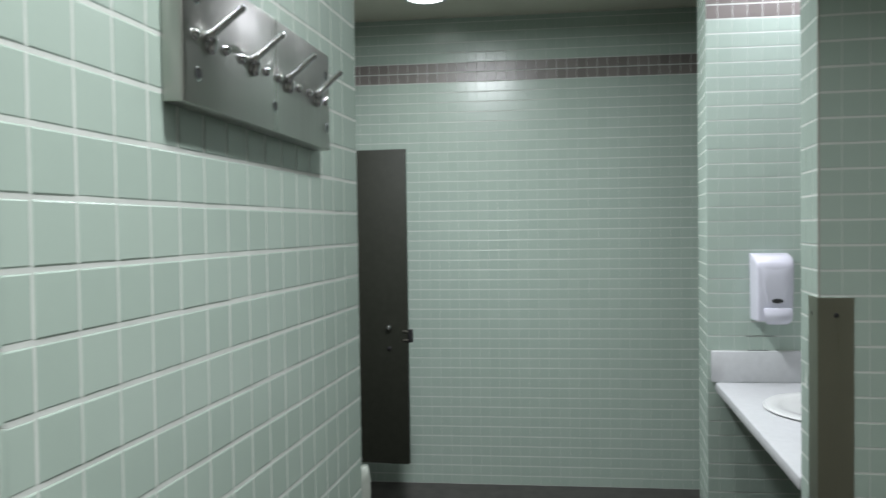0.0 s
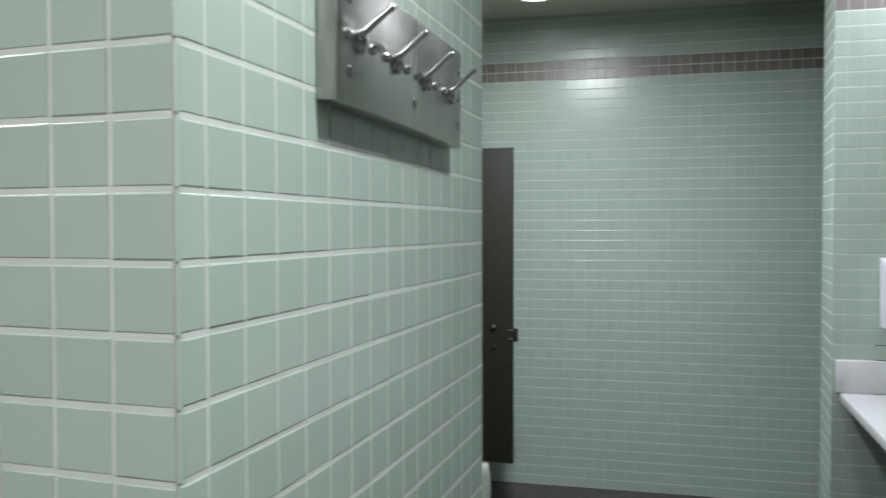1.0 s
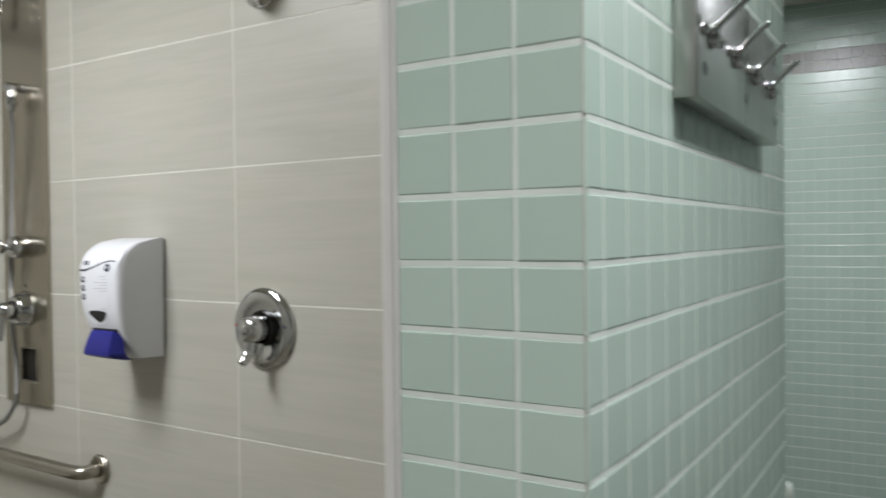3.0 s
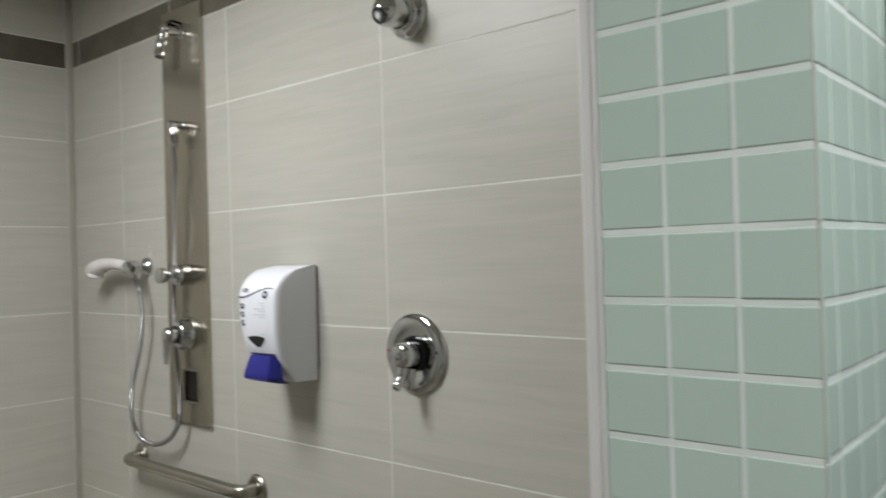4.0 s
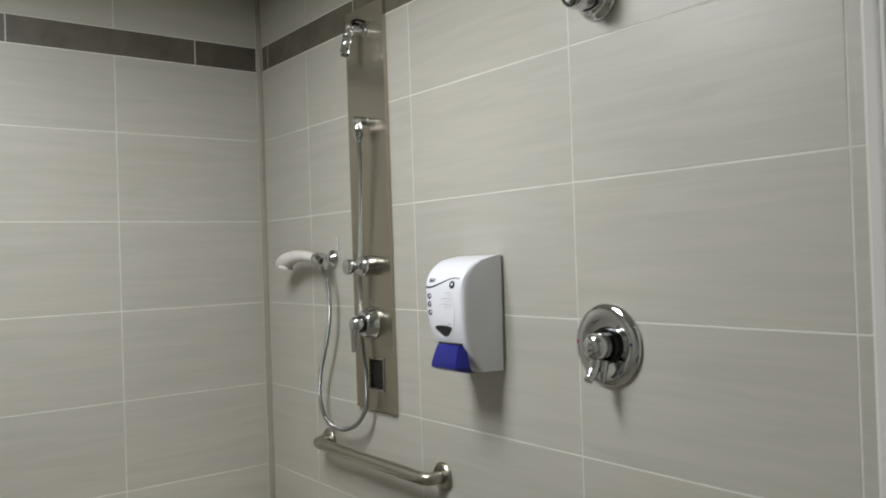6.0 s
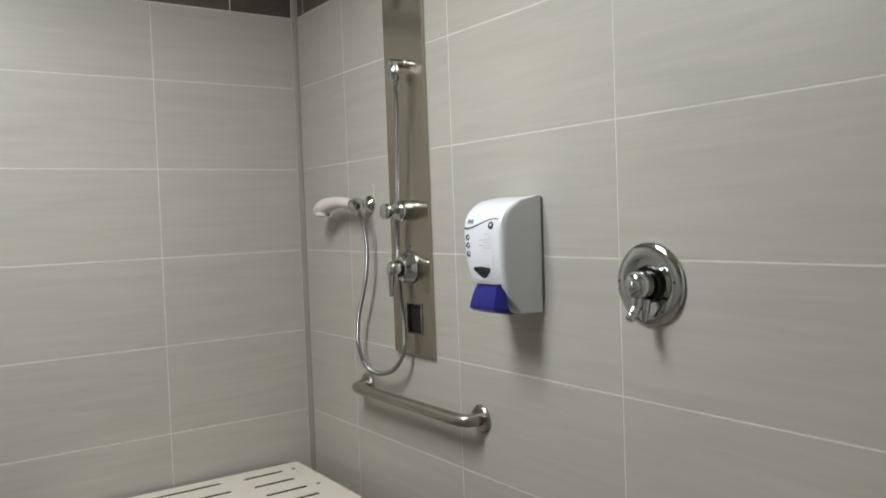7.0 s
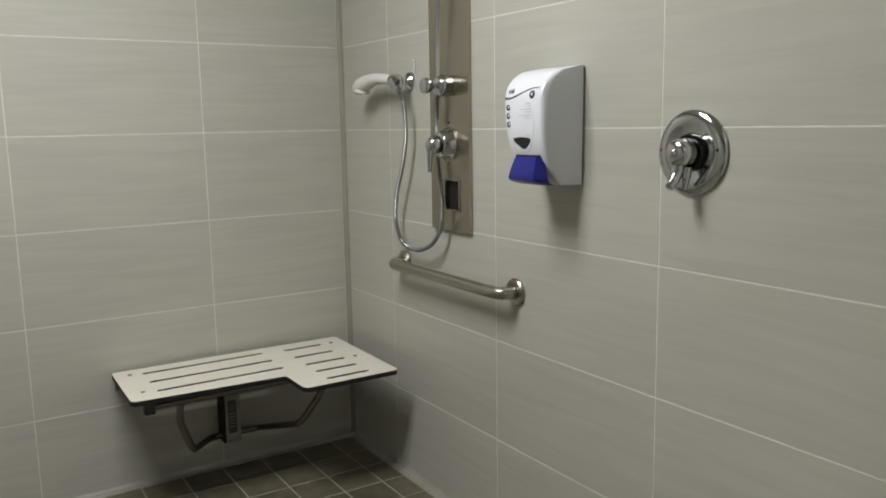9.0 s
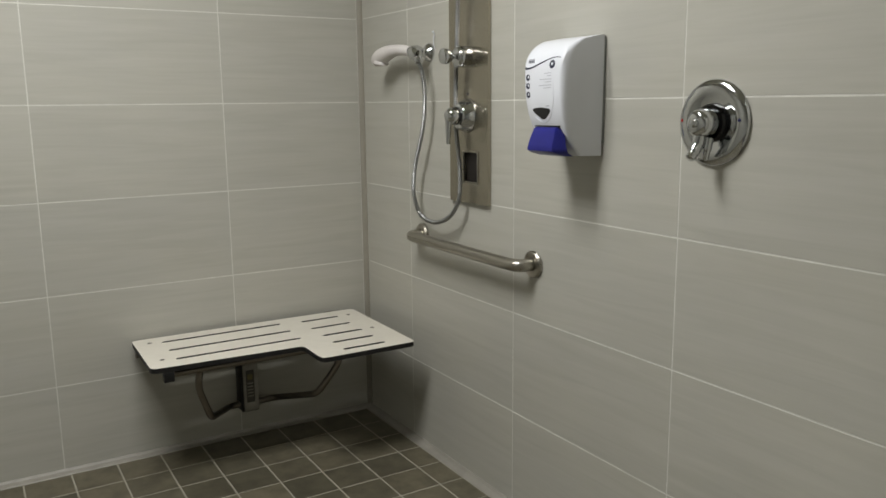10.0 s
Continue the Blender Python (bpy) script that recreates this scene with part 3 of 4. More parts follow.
for lo, hi in (
    ((hx0 - 0.004, hz0 - 0.004), (hx0 + 0.002, hz1 + 0.004)), ((hx1 - 0.002, hz0 - 0.004), (hx1 + 0.004, hz1 + 0.004)),
    ((hx0 + 0.002, hz0 - 0.004), (hx1 - 0.002, hz0 + 0.002)), ((hx0 + 0.002, hz1 - 0.002), (hx1 - 0.002, hz1 + 0.004)),
):
    box((lo[0], PFY - 0.003, lo[1]), (hi[0], PFY + 0.004, hi[1]), 0.0008, bm)
part("niche_frame", bm, M_SATIN, panel, "thin steel frame of the recess")
part("niche", box((hx0, NY - 0.004, hz0), (hx1, NY - 0.002, hz1)), M_NICHE, panel, "dark recessed square opening", smooth=False)
part("screw", lathe([(0.004, 0), (0.004, 0.0012), (0.0, 0.002)], (PCX, PFY, 1.235), (0, -1, 0), steps=12), M_DARK, panel)

# upper nozzle on a bent arm
head = part("spray_arm", lathe([(0.0185, 0), (0.0185, 0.002), (0.0155, 0.0045), (0.0145, 0.007), (0.0140, 0.040), (0.0115, 0.046), (0.0, 0.050)], (PCX, PFY, 2.060), (0, -1, 0)), M_CHROME, panel, "chrome arm with a small spray nozzle")
part("elbow", lathe([(0.0, -0.015), (0.008, -0.0125), (0.0130, -0.006), (0.0142, 0.0), (0.0130, 0.006), (0.008, 0.0125), (0.0, 0.015)], (PCX, PFY - 0.049, 2.062), (0, -0.3, -1), steps=24), M_CHROME, head)
part("nozzle", lathe([(0.0, 0), (0.0095, 0.0), (0.0100, 0.008), (0.0140, 0.011), (0.0150, 0.016), (0.0150, 0.024), (0.0125, 0.027), (0.0125, 0.031), (0.0140, 0.034), (0.0140, 0.052), (0.0125, 0.055), (0.0125, 0.058), (0.0145, 0.061), (0.0150, 0.078), (0.0110, 0.082), (0.0, 0.082)], (PCX, PFY - 0.051, 2.056), (0, -0.24, -1), steps=24), M_CHROME, head)
part("nozzle_mouth", lathe([(0.0, 0), (0.0105, 0.0), (0.0105, 0.002), (0.0, 0.0022)], Vector((PCX, PFY - 0.051, 2.056)) + Vector((0, -0.24, -1)).normalized() * 0.0815, (0, -0.24, -1), steps=20), M_DARK, head, "dark nozzle mouth")
part("bracket", sweep(rounded([(PCX + 0.016, PFY - 0.004, 2.083), (PCX + 0.016, PFY - 0.034, 2.086), (PCX - 0.016, PFY - 0.034, 2.086), (PCX - 0.016, PFY - 0.004, 2.083)], 0.010), 0.0042, steps=8), M_BLACK_CHROME, head, "dark clip over the arm")

# outlet of the hose, high on the panel
outlet = part("hose_outlet", lathe([(0.0150, 0), (0.0150, 0.002), (0.0130, 0.0035), (0.0126, 0.040), (0.0105, 0.0445), (0.0, 0.0465)], (PCX, PFY, 1.783), (0, -1, 0), steps=28), M_CHROME, panel, "chrome hose outlet")
part("swivel", lathe([(0.011, 0), (0.0115, 0.018), (0.0125, 0.020), (0.0125, 0.034), (0.0105, 0.036), (0.0140, 0.039), (0.0140, 0.054), (0.0100, 0.057), (0.0085, 0.070), (0.0, 0.070)], (PCX, PFY - 0.030, 1.787), (0, 0, -1), steps=18), M_CHROME, outlet)

# diverter: a plain drum, a thin neck and a mushroom knob
div = part("diverter", lathe([(0.0300, 0), (0.0310, 0.002), (0.0310, 0.026), (0.0300, 0.034), (0.0265, 0.040), (0.0190, 0.043), (0.0110, 0.0445), (0.0078, 0.046), (0.0072, 0.050), (0.0085, 0.058)], (PCX, PFY, 1.343), (0, -1, 0)), M_CHROME, panel, "chrome diverter drum with a knob on a thin neck")
part("knob", lathe([(0.0, 0.0), (0.0095, 0.0), (0.0150, 0.005), (0.0205, 0.014), (0.0238, 0.024), (0.0240, 0.029), (0.0222, 0.034), (0.0170, 0.0365), (0.0, 0.038)], (PCX, PFY - 0.054, 1.343), (0, -1, 0), steps=12), M_CHROME, div)

# mixing valve of the panel: a cone, a black collar and a lever
valve = part("mixer_dome", lathe([(0.0500, 0), (0.0512, 0.003), (0.0495, 0.009), (0.0480, 0.012), (0.0380, 0.034), (0.0360, 0.037), (0.0310, 0.039), (0.0250, 0.040)], (PCX, PFY, 1.17), (0, -1, 0), steps=48), M_CHROME, panel, "conical chrome mixer with a lever")
part("collar", lathe([(0.024, 0), (0.0265, 0.001), (0.0265, 0.007), (0.024, 0.008)], (PCX, PFY - 0.040, 1.17), (0, -1, 0)), M_DARK, valve, "black collar")
part("lever_hub", lathe([(0.024, 0), (0.0258, 0.002), (0.0258, 0.010), (0.0235, 0.019), (0.0185, 0.026), (0.0110, 0.0305), (0.0, 0.0315)], (PCX, PFY - 0.047, 1.17), (0, -1, 0), steps=28), M_CHROME, valve)
part("lever", sweep([(PCX, PFY - 0.068, 1.160), (PCX, PFY - 0.070, 1.135), (PCX, PFY - 0.071, 1.088)], [0.0120, 0.0090, 0.0055], steps=12), M_CHROME, valve)

# ---- shower: hand shower on its wall holder, with the hose ----
HX, HZ = -2.298, 1.370
hand = thing("hand_shower", (HX, NY, HZ), "white plastic hand shower resting in a chrome wall holder", "hand shower")
holder = part("holder", lathe([(0.030, 0), (0.030, 0.004), (0.027, 0.010), (0.018, 0.016), (0.015, 0.020), (0.015, 0.034), (0.020, 0.038), (0.0225, 0.050), (0.019, 0.066), (0.012, 0.076), (0.0, 0.078)], (HX, NY - 0.0005, HZ), (0, -1, 0), steps=28), M_CHROME, hand, "chrome wall holder")
CY = NY - 0.062   # the handset lies along the wall, this far out
part("cradle", lathe([(0.0, -0.026), (0.013, -0.024), (0.0195, -0.012), (0.0210, 0.0), (0.0205, 0.012), (0.0165, 0.022), (0.0, 0.025)], (HX + 0.012, CY, HZ - 0.006), (-1, 0, 0.15), steps=24), M_CHROME, holder)
part("hose_nut", lathe([(0.0, 0), (0.0125, 0.0), (0.0135, 0.005), (0.0125, 0.020), (0.0095, 0.024), (0.0, 0.024)], (HX + 0.024, CY + 0.002, HZ - 0.014), (0.3, 0, -1), steps=12), M_CHROME, holder)
part("handle_ring", lathe([(0.0, 0), (0.0130, 0.0), (0.0140, 0.002), (0.0140, 0.007), (0.0130, 0.009), (0.0, 0.009)], (HX - 0.010, CY, HZ + 0.003), (-1, 0, 0.1), steps=24), M_DARK, hand, "dark ring at the handle's end")
club = [(0.018, 0.003, 0.0145), (0.060, 0.009, 0.0170), (0.100, 0.012, 0.0180), (0.140, 0.011, 0.0205), (0.175, 0.006, 0.0245), (0.210, -0.001, 0.0270), (0.238, -0.009, 0.0255), (0.257, -0.016, 0.0200), (0.267, -0.020, 0.0110), (0.2695, -0.021, 0.0030)]
pts = curve_points([(HX - d, CY - 0.01 * d, HZ + z) for d, z, w in club], 4)
prof = [p.x for p in curve_points([(w, 0, 0) for d, z, w in club], 4)]
handle_body = part("handle", sweep(pts, prof, steps=28), M_HANDSET, hand, "creamy white curved plastic handset")
down = Vector((-0.22, -0.05, -1)).normalized()
part("spray_face", lathe([(0.0, -0.010), (0.024, -0.010), (0.0265, -0.004), (0.0265, 0.0), (0.0245, 0.0016), (0.0, 0.0022)], Vector((HX - 0.215, CY - 0.002, HZ - 0.002)) + down * 0.0260, down, steps=36), M_HANDSET, handle_body, "round flat spray face")

# ribbed metal hose from the panel's outlet down and round to the holder
hose_line = curve_points([
    (PCX, PFY - 0.030, 1.722), (-2.051, PFY - 0.028, 1.643), (-2.061, PFY - 0.026, 1.56), (-2.068, PFY - 0.025, 1.47), (-2.076, PFY - 0.023, 1.38), (-2.084, PFY - 0.022, 1.30),
    (-2.091, PFY - 0.020, 1.20), (-2.087, PFY - 0.021, 1.132), (-2.077, PFY - 0.022, 1.075), (-2.066, PFY - 0.023, 1.023), (-2.061, NY - 0.038, 0.966), (-2.064, NY - 0.041, 0.915), (-2.089, NY - 0.045, 0.877), (-2.130, NY - 0.045, 0.850),
    (-2.200, NY - 0.045, 0.830), (-2.273, NY - 0.045, 0.836), (-2.317, NY - 0.045, 0.863), (-2.341, NY - 0.045, 0.925), (-2.328, NY - 0.045, 1.002), (-2.303, NY - 0.045, 1.059), (-2.276, NY - 0.045, 1.121), (-2.257, NY - 0.046, 1.188), (-2.251, NY - 0.049, 1.247), (-2.252, NY - 0.055, 1.300), (HX + 0.031, CY + 0.002, HZ - 0.036),
], per=10)
dense = []
for a, b in zip(hose_line, hose_line[1:]):
    k = max(1, int((b - a).length / 0.0026))
    dense += [a.lerp(b, i / k) for i in range(k)]
dense.append(hose_line[-1])
hose = tagged(part("shower_hose", sweep(dense, [0.0057 if i % 2 else 0.0076 for i in range(len(dense))], steps=10), M_HOSE), "ribbed chrome shower hose hanging in a loop", "hose")

# bent stub of sealant wire beside the holder
bm = sweep(curve_points([(-2.262, NY - 0.001, 1.376), (-2.258, NY - 0.010, 1.40), (-2.259, NY - 0.006, 1.425), (-2.259, NY - 0.012, 1.432)]), 0.0013, steps=8)
lathe([(0.0, 0), (0.0032, 0.002), (0.0036, 0.005), (0.0, 0.008)], (-2.259, NY - 0.011, 1.428), (0, 0, 1), bm, steps=10)
tagged(part("wall_hook", bm, M_WHITE_PLASTIC), "tiny white plastic hook stuck on the tile", "hook")

# ---- shower: grab bar ----
GZ = 0.766
bar = thing("grab_bar", (-2.045, NY, GZ), "satin steel grab bar with round wall flanges", "grab bar")
part("rail", sweep(rounded([(-1.738, NY - 0.006, 0.765), (-1.738, NY - 0.058, 0.765), (-2.358, NY - 0.058, 0.767), (-2.358, NY - 0.006, 0.767)], 0.045, 8), 0.0178, steps=20), M_SATIN, bar)
for x, z in ((-1.738, 0.765), (-2.358, 0.767)):
    part("flange", lathe([(0.037, 0), (0.0385, 0.001), (0.0385, 0.006), (0.034, 0.011), (0.019, 0.0125)], (x, NY - 0.0005, z), (0, -1, 0)), M_SATIN, bar)

# ---- shower: soap dispenser with a blue push bar ----
SX0, SX1, SZ0, SZ1, SD = -1.620, -1.467, 1.079, 1.364, 0.131
soap = thing("soap_dispenser", ((SX0 + SX1) / 2, NY, SZ0), "white wall soap dispenser with a blue push lever", "soap dispenser")


def shell(x0, x1, z0, z1, yb, depth, top_curve, draft, steps=18, tuck=0.0, nip=0.0):
    """A dispenser cover: flat back, bulging front that curves over at the top, softened sides."""
    m = bmesh.new()
    outline = []
    h = z1 - z0
    for i in range(steps + 1):
        t = i / steps
        if t <= 1 - top_curve:
            d = depth - tuck * (1 - t / (1 - top_curve)) ** 3
        else:
            q = (t - (1 - top_curve)) / top_curve
            d = 0.012 + (depth - 0.012) * math.sqrt(max(0.0, 1 - q ** 2.3))
        outline.append((z0 + h * t, d))
    cols = [(-1.0, 0.0), (-1.0, 0.80), (-0.985, 0.90), (-0.94, 0.965), (-0.86, 0.99), (-0.5, 1.0), (0.0, 1.004), (0.5, 1.0), (0.86, 0.99), (0.94, 0.965), (0.985, 0.90), (1.0, 0.80), (1.0, 0.0)]
    grid = []
    for z, d in outline:
        t = (z - z0) / h
        half = (x1 - x0) / 2 - draft * (1 - t)
        narrow = nip * max(0.0, 1 - t / 0.70) ** 2
        grid.append([m.verts.new(((x0 + x1) / 2 + c * half * (1 - narrow * min(1.0, k / 0.8) ** 2), yb - d * k, z)) for c, k in cols])
    for a, b in zip(grid, grid[1:]):
        for i in range(len(cols) - 1):
            m.faces.new((a[i], a[i + 1], b[i + 1], b[i]))
        m.faces.new((a[-1], a[0], b[0], b[-1]))
    m.faces.new(grid[0])
    m.faces.new(grid[-1])
    return m


def front_depth(z, z0, z1, depth, top_curve, tuck):
    t = (z - z0) / (z1 - z0)
    if t <= 1 - top_curve:
        return depth - tuck * (1 - t / (1 - top_curve)) ** 3
    q = (t - (1 - top_curve)) / top_curve
    return 0.012 + (depth - 0.012) * math.sqrt(max(0.0, 1 - q ** 2.3))


part("back_plate", box((SX0 + 0.003, NY - 0.0075, SZ0 + 0.030), (SX1 - 0.0015, NY - 0.0005, SZ1 - 0.003), 0.001), M_BIN, soap, "dark grey back plate")
cover = part("cover", shell(SX0, SX1, SZ0, SZ1, NY - 0.007, SD - 0.004, 0.29, 0.003, steps=30, tuck=0.072, nip=0.20), M_WHITE_PLASTIC, soap)


def FD(z, x):
    c = abs(x - (SX0 + SX1) / 2) / ((SX1 - SX0) / 2)
    return front_depth(z, SZ0, SZ1, SD - 0.004, 0.29, 0.072) * np.interp(c, [0.0, 0.5, 0.86, 0.94, 0.985], [1.004, 1.0, 0.99, 0.965, 0.90]) + 0.0072



def on_front(points, half, mat, name, parent, fd, label=""):
    """A thin raised print on the bulging front: a ribbon through (x, z) points."""
    m = bmesh.new()
    p = [Vector((x, NY - fd(z, x), z)) for x, z in points]
    rows = []
    for i, q in enumerate(p):
        t = (p[min(i + 1, len(p) - 1)] - p[max(i - 1, 0)]).normalized()
        w = half[i] if isinstance(half, list) else half
        sx, sz = -t.z * w, t.x * w
        ring = []
        for s in (-1, 1):
            x, z = q.x + s * sx, q.z + s * sz
            ring += [m.verts.new((x, NY - fd(z, x) - 0.0005, z)), m.verts.new((x, NY - fd(z, x) + 0.003, z))]
        rows.append(ring)
    for a, b in zip(rows, rows[1:]):
        for i, j in ((0, 2), (2, 3), (3, 1), (1, 0)):
            m.faces.new((a[i], a[j], b[j], b[i]))
    for r in (rows[0], rows[-1]):
        m.faces.new((r[0], r[1], r[3], r[2]))
    return part(name, m, mat, parent, label, smooth=False)


def disc_on_front(cx, cz, r, mat, name, parent, fd, label=""):
    return on_front([(cx - r * math.cos(a), cz) for a in np.linspace(0, math.pi, 9)], [max(0.0005, r * math.sin(a)) for a in np.linspace(0, math.pi, 9)], mat, name, parent, fd, label)


W = SX1 - SX0
wave_at = ((0.075, 1.2905), (0.13, 1.2885), (0.24, 1.2900), (0.36, 1.2945), (0.50, 1.3010), (0.62, 1.3065), (0.74, 1.3105), (0.84, 1.3115), (0.91, 1.3100))
wave = [(p.x, p.z) for p in curve_points([(SX0 + W * u, 0, z) for u, z in wave_at], 3)]
on_front(wave, [0.0007 + 0.0017 * (1 - i / len(wave)) for i in range(len(wave))], M_INK, "printed_wave", cover, FD, "dark curved printed line")
for u, dz in ((0.15, 0.0), (0.19, 0.0), (0.23, 0.0), (0.27, 0.0)):
    on_front([(SX0 + W * u, 1.3035), (SX0 + W * (u + 0.012), 1.3105)], 0.0016, M_INK, "printed_mark", cover, FD, "small dark printed mark")
on_front([(SX0 + W * 0.15, 1.3015), (SX0 + W * 0.30, 1.3025)], 0.0007, M_INK, "printed_mark", cover, FD, "small dark printed mark")
disc_on_front(SX0 + W * 0.75, 1.2955, 0.0095, M_INK, "printed_badge", cover, FD, "round dark printed badge")
disc_on_front(SX0 + W * 0.75, 1.2965, 0.0034, M_WHITE_PLASTIC, "badge_dot", cover, lambda z, x: FD(z, x) + 0.0004)
for z in (1.267, 1.247, 1.226):
    disc_on_front(SX0 + W * 0.15, z, 0.0075, M_INK, "printed_icon", cover, FD, "small round dark icon")
    disc_on_front(SX0 + W * 0.165, z + 0.001, 0.0030, M_WHITE_PLASTIC, "icon_dot", cover, lambda q, x: FD(q, x) + 0.0004)
for z, u0, u1 in ((1.275, 0.58, 0.74), (1.269, 0.64, 0.74), (1.261, 0.46, 0.74), (1.255, 0.58, 0.74), (1.247, 0.44, 0.74), (1.241, 0.56, 0.74)):
    on_front([(SX0 + W * u0, z), (SX0 + W * u1, z + 0.001)], 0.0007, M_GREY_INK, "printed_line", cover, FD)
on_front([(SX0 + W * 0.58, 1.199), (SX0 + W * 0.66, 1.200)], 0.0012, M_GREY_INK, "printed_line", cover, FD)
# raised oval with the sight window
oval = [(SX0 + W * (0.45 + 0.33 * math.cos(a) * (1 + 0.10 * max(0, math.sin(a)))), 1.235 + (0.075 if a < 0 else 0.060) * math.sin(a)) for a in np.linspace(-2.2, 0.95, 26)]
on_front(oval, 0.0010, M_WHITE_PLASTIC, "raised_rim", cover, FD)
halves = [0.003, 0.0058, 0.0082, 0.0105, 0.0128, 0.0145, 0.0140, 0.0118, 0.0092, 0.0062, 0.003]
win = [(SX0 + W * u, 1.193 + 0.003 * math.sin(math.pi * k / 10) - halves[k]) for k, u in enumerate(np.linspace(0.24, 0.66, 11))]
on_front(win, halves, M_DARK, "sight_window", cover, FD, "dark fan-shaped sight window")
# blue push lever: sloping front, sides that flare back to the cover
m = bmesh.new()
SC = (SX0 + SX1) / 2 + 0.004
lev = []
for z, y, half, yb, halfb in ((1.149, 0.693, 0.0385, 0.710, 0.041), (1.1485, 0.686, 0.0390, 0.710, 0.042), (1.145, 0.682, 0.0400, 0.709, 0.044), (1.128, 0.676, 0.0440, 0.707, 0.049), (1.108, 0.669, 0.0460, 0.705, 0.055), (1.099, 0.6670, 0.0470, 0.705, 0.058), (1.093, 0.668, 0.0475, 0.706, 0.060), (1.087, 0.680, 0.0480, 0.710, 0.060), (1.080, 0.705, 0.049, 0.725, 0.059)):
    lev.append([m.verts.new((SC + dx, yy, z)) for dx, yy in ((-halfb, yb), (-half - 0.003, y + 0.006), (-half, y + 0.001), (0, y - 0.001), (half, y + 0.001), (half + 0.003, y + 0.006), (halfb, yb))])
for a, b in zip(lev, lev[1:]):
    for i in range(6):
        m.faces.new((a[i], a[i + 1], b[i + 1], b[i]))
    m.faces.new((a[6], a[0], b[0], b[6]))
m.faces.new(lev[0])
m.faces.new(lev[-1])
part("push_lever", m, M_BLUE, soap, "cobalt blue push lever")
# Solid dark strip in place of the shade between lever and cover.
part("lever_gap", box((SC - 0.044, 0.688, 1.1492), (SC + 0.044, 0.712, 1.1528), 0.0008), M_DARK, soap, "dark strip drawn for the shaded gap above the lever")

# ---- shower: mixing valve with a round plate ----
VX, VZ = -1.136, 1.163
mixer = thing("shower_valve", (VX, NY, VZ), "round chrome shower mixing valve with lever handle", "shower valve")
part("plate", lathe([(0.086, 0), (0.0885, 0.001), (0.089, 0.004), (0.086, 0.009), (0.076, 0.0125), (0.064, 0.0135), (0.056, 0.0115), (0.050, 0.010), (0.0, 0.010)], (VX, NY - 0.0005, VZ), (0, -1, 0), steps=64), M_CHROME, mixer)
part("sleeve", lathe([(0.0390, 0.009), (0.0395, 0.011), (0.0385, 0.017), (0.0350, 0.0205), (0.022, 0.0215)], (VX, NY, VZ), (0, -1, 0), steps=56), M_BLACK_CHROME, mixer, "dark sleeve behind the handle")
handle = part("handle_hub", lathe([(0.0275, 0.019), (0.0300, 0.021), (0.0305, 0.025), (0.0298, 0.045), (0.0272, 0.053), (0.0235, 0.0585), (0.0170, 0.0612), (0.0, 0.0625)], (VX, NY, VZ), (0, -1, 0), steps=48), M_CHROME, mixer)
part("cap", lathe([(0.0085, 0.0605), (0.0088, 0.0640), (0.0078, 0.0670), (0.0050, 0.0685), (0.0, 0.0690)], (VX, NY, VZ), (0, -1, 0), steps=24), M_CHROME, handle)
part("lever", sweep(curve_points([(VX, NY - 0.042, VZ - 0.016), (VX - 0.001, NY - 0.048, VZ - 0.042), (VX - 0.003, NY - 0.058, VZ - 0.060), (VX - 0.004, NY - 0.068, VZ - 0.072)]), [0.0125] * 8 + [0.0115] * 8 + [0.0100] * 8 + [0.0075], steps=14), M_CHROME, handle)
part("stop_lever", sweep(curve_points([(VX + 0.012, NY - 0.030, VZ - 0.030), (VX + 0.010, NY - 0.034, VZ - 0.056), (VX + 0.004, NY - 0.032, VZ - 0.074)]), [0.009] * 8 + [0.0075] * 8 + [0.006], steps=12), M_CHROME, mixer)
part("hot_mark", lathe([(0.0034, 0), (0.0034, 0.0012), (0.0, 0.0014)], (VX - 0.078, NY - 0.0122, VZ + 0.004), (0, -1, 0), steps=14), M_RED, mixer, "red hot-water dot")
part("cold_mark", lathe([(0.0034, 0), (0.0034, 0.0012), (0.0, 0.0014)], (VX + 0.070, NY - 0.0130, VZ + 0.006), (0, -1, 0), steps=14), M_DOTBLUE, mixer, "blue cold-water dot")
part("screw", lathe([(0.0035, 0), (0.0035, 0.001), (0.0, 0.0016)], (VX - 0.058, NY - 0.0128, VZ - 0.014), (0, -1, 0), steps=12), M_DARK, mixer)

# ---- shower: fixed shower head high on the wall ----
AX, AZ = -1.133, 1.912
fixed = thing("wall_shower", (AX, NY, AZ), "stubby chrome fixed shower head with stepped flange", "shower head")
part("flange", lathe([(0.052, 0), (0.054, 0.001), (0.0545, 0.004), (0.0535, 0.008), (0.0490, 0.013), (0.0425, 0.0165), (0.0400, 0.0190), (0.0395, 0.0235), (0.0365, 0.0260), (0.0345, 0.0275), (0.0340, 0.032)], (AX, NY - 0.0005, AZ), (0, -1, -0.08), steps=56), M_CHROME, fixed)
ax = Vector((0, -1, -0.10)).normalized()
neck = Vector((AX, NY - 0.031, AZ - 0.002))
part("body", lathe([(0.0310, -0.014), (0.0318, 0.0), (0.0318, 0.012), (0.0332, 0.022), (0.0345, 0.034), (0.0330, 0.044), (0.0285, 0.0535), (0.0200, 0.0621), (0.0100, 0.0670), (0.0, 0.0685)], neck, ax, steps=56), M_CHROME, fixed)
ball = neck + ax * 0.034
aim = Vector((0, -1, -0.55)).normalized()
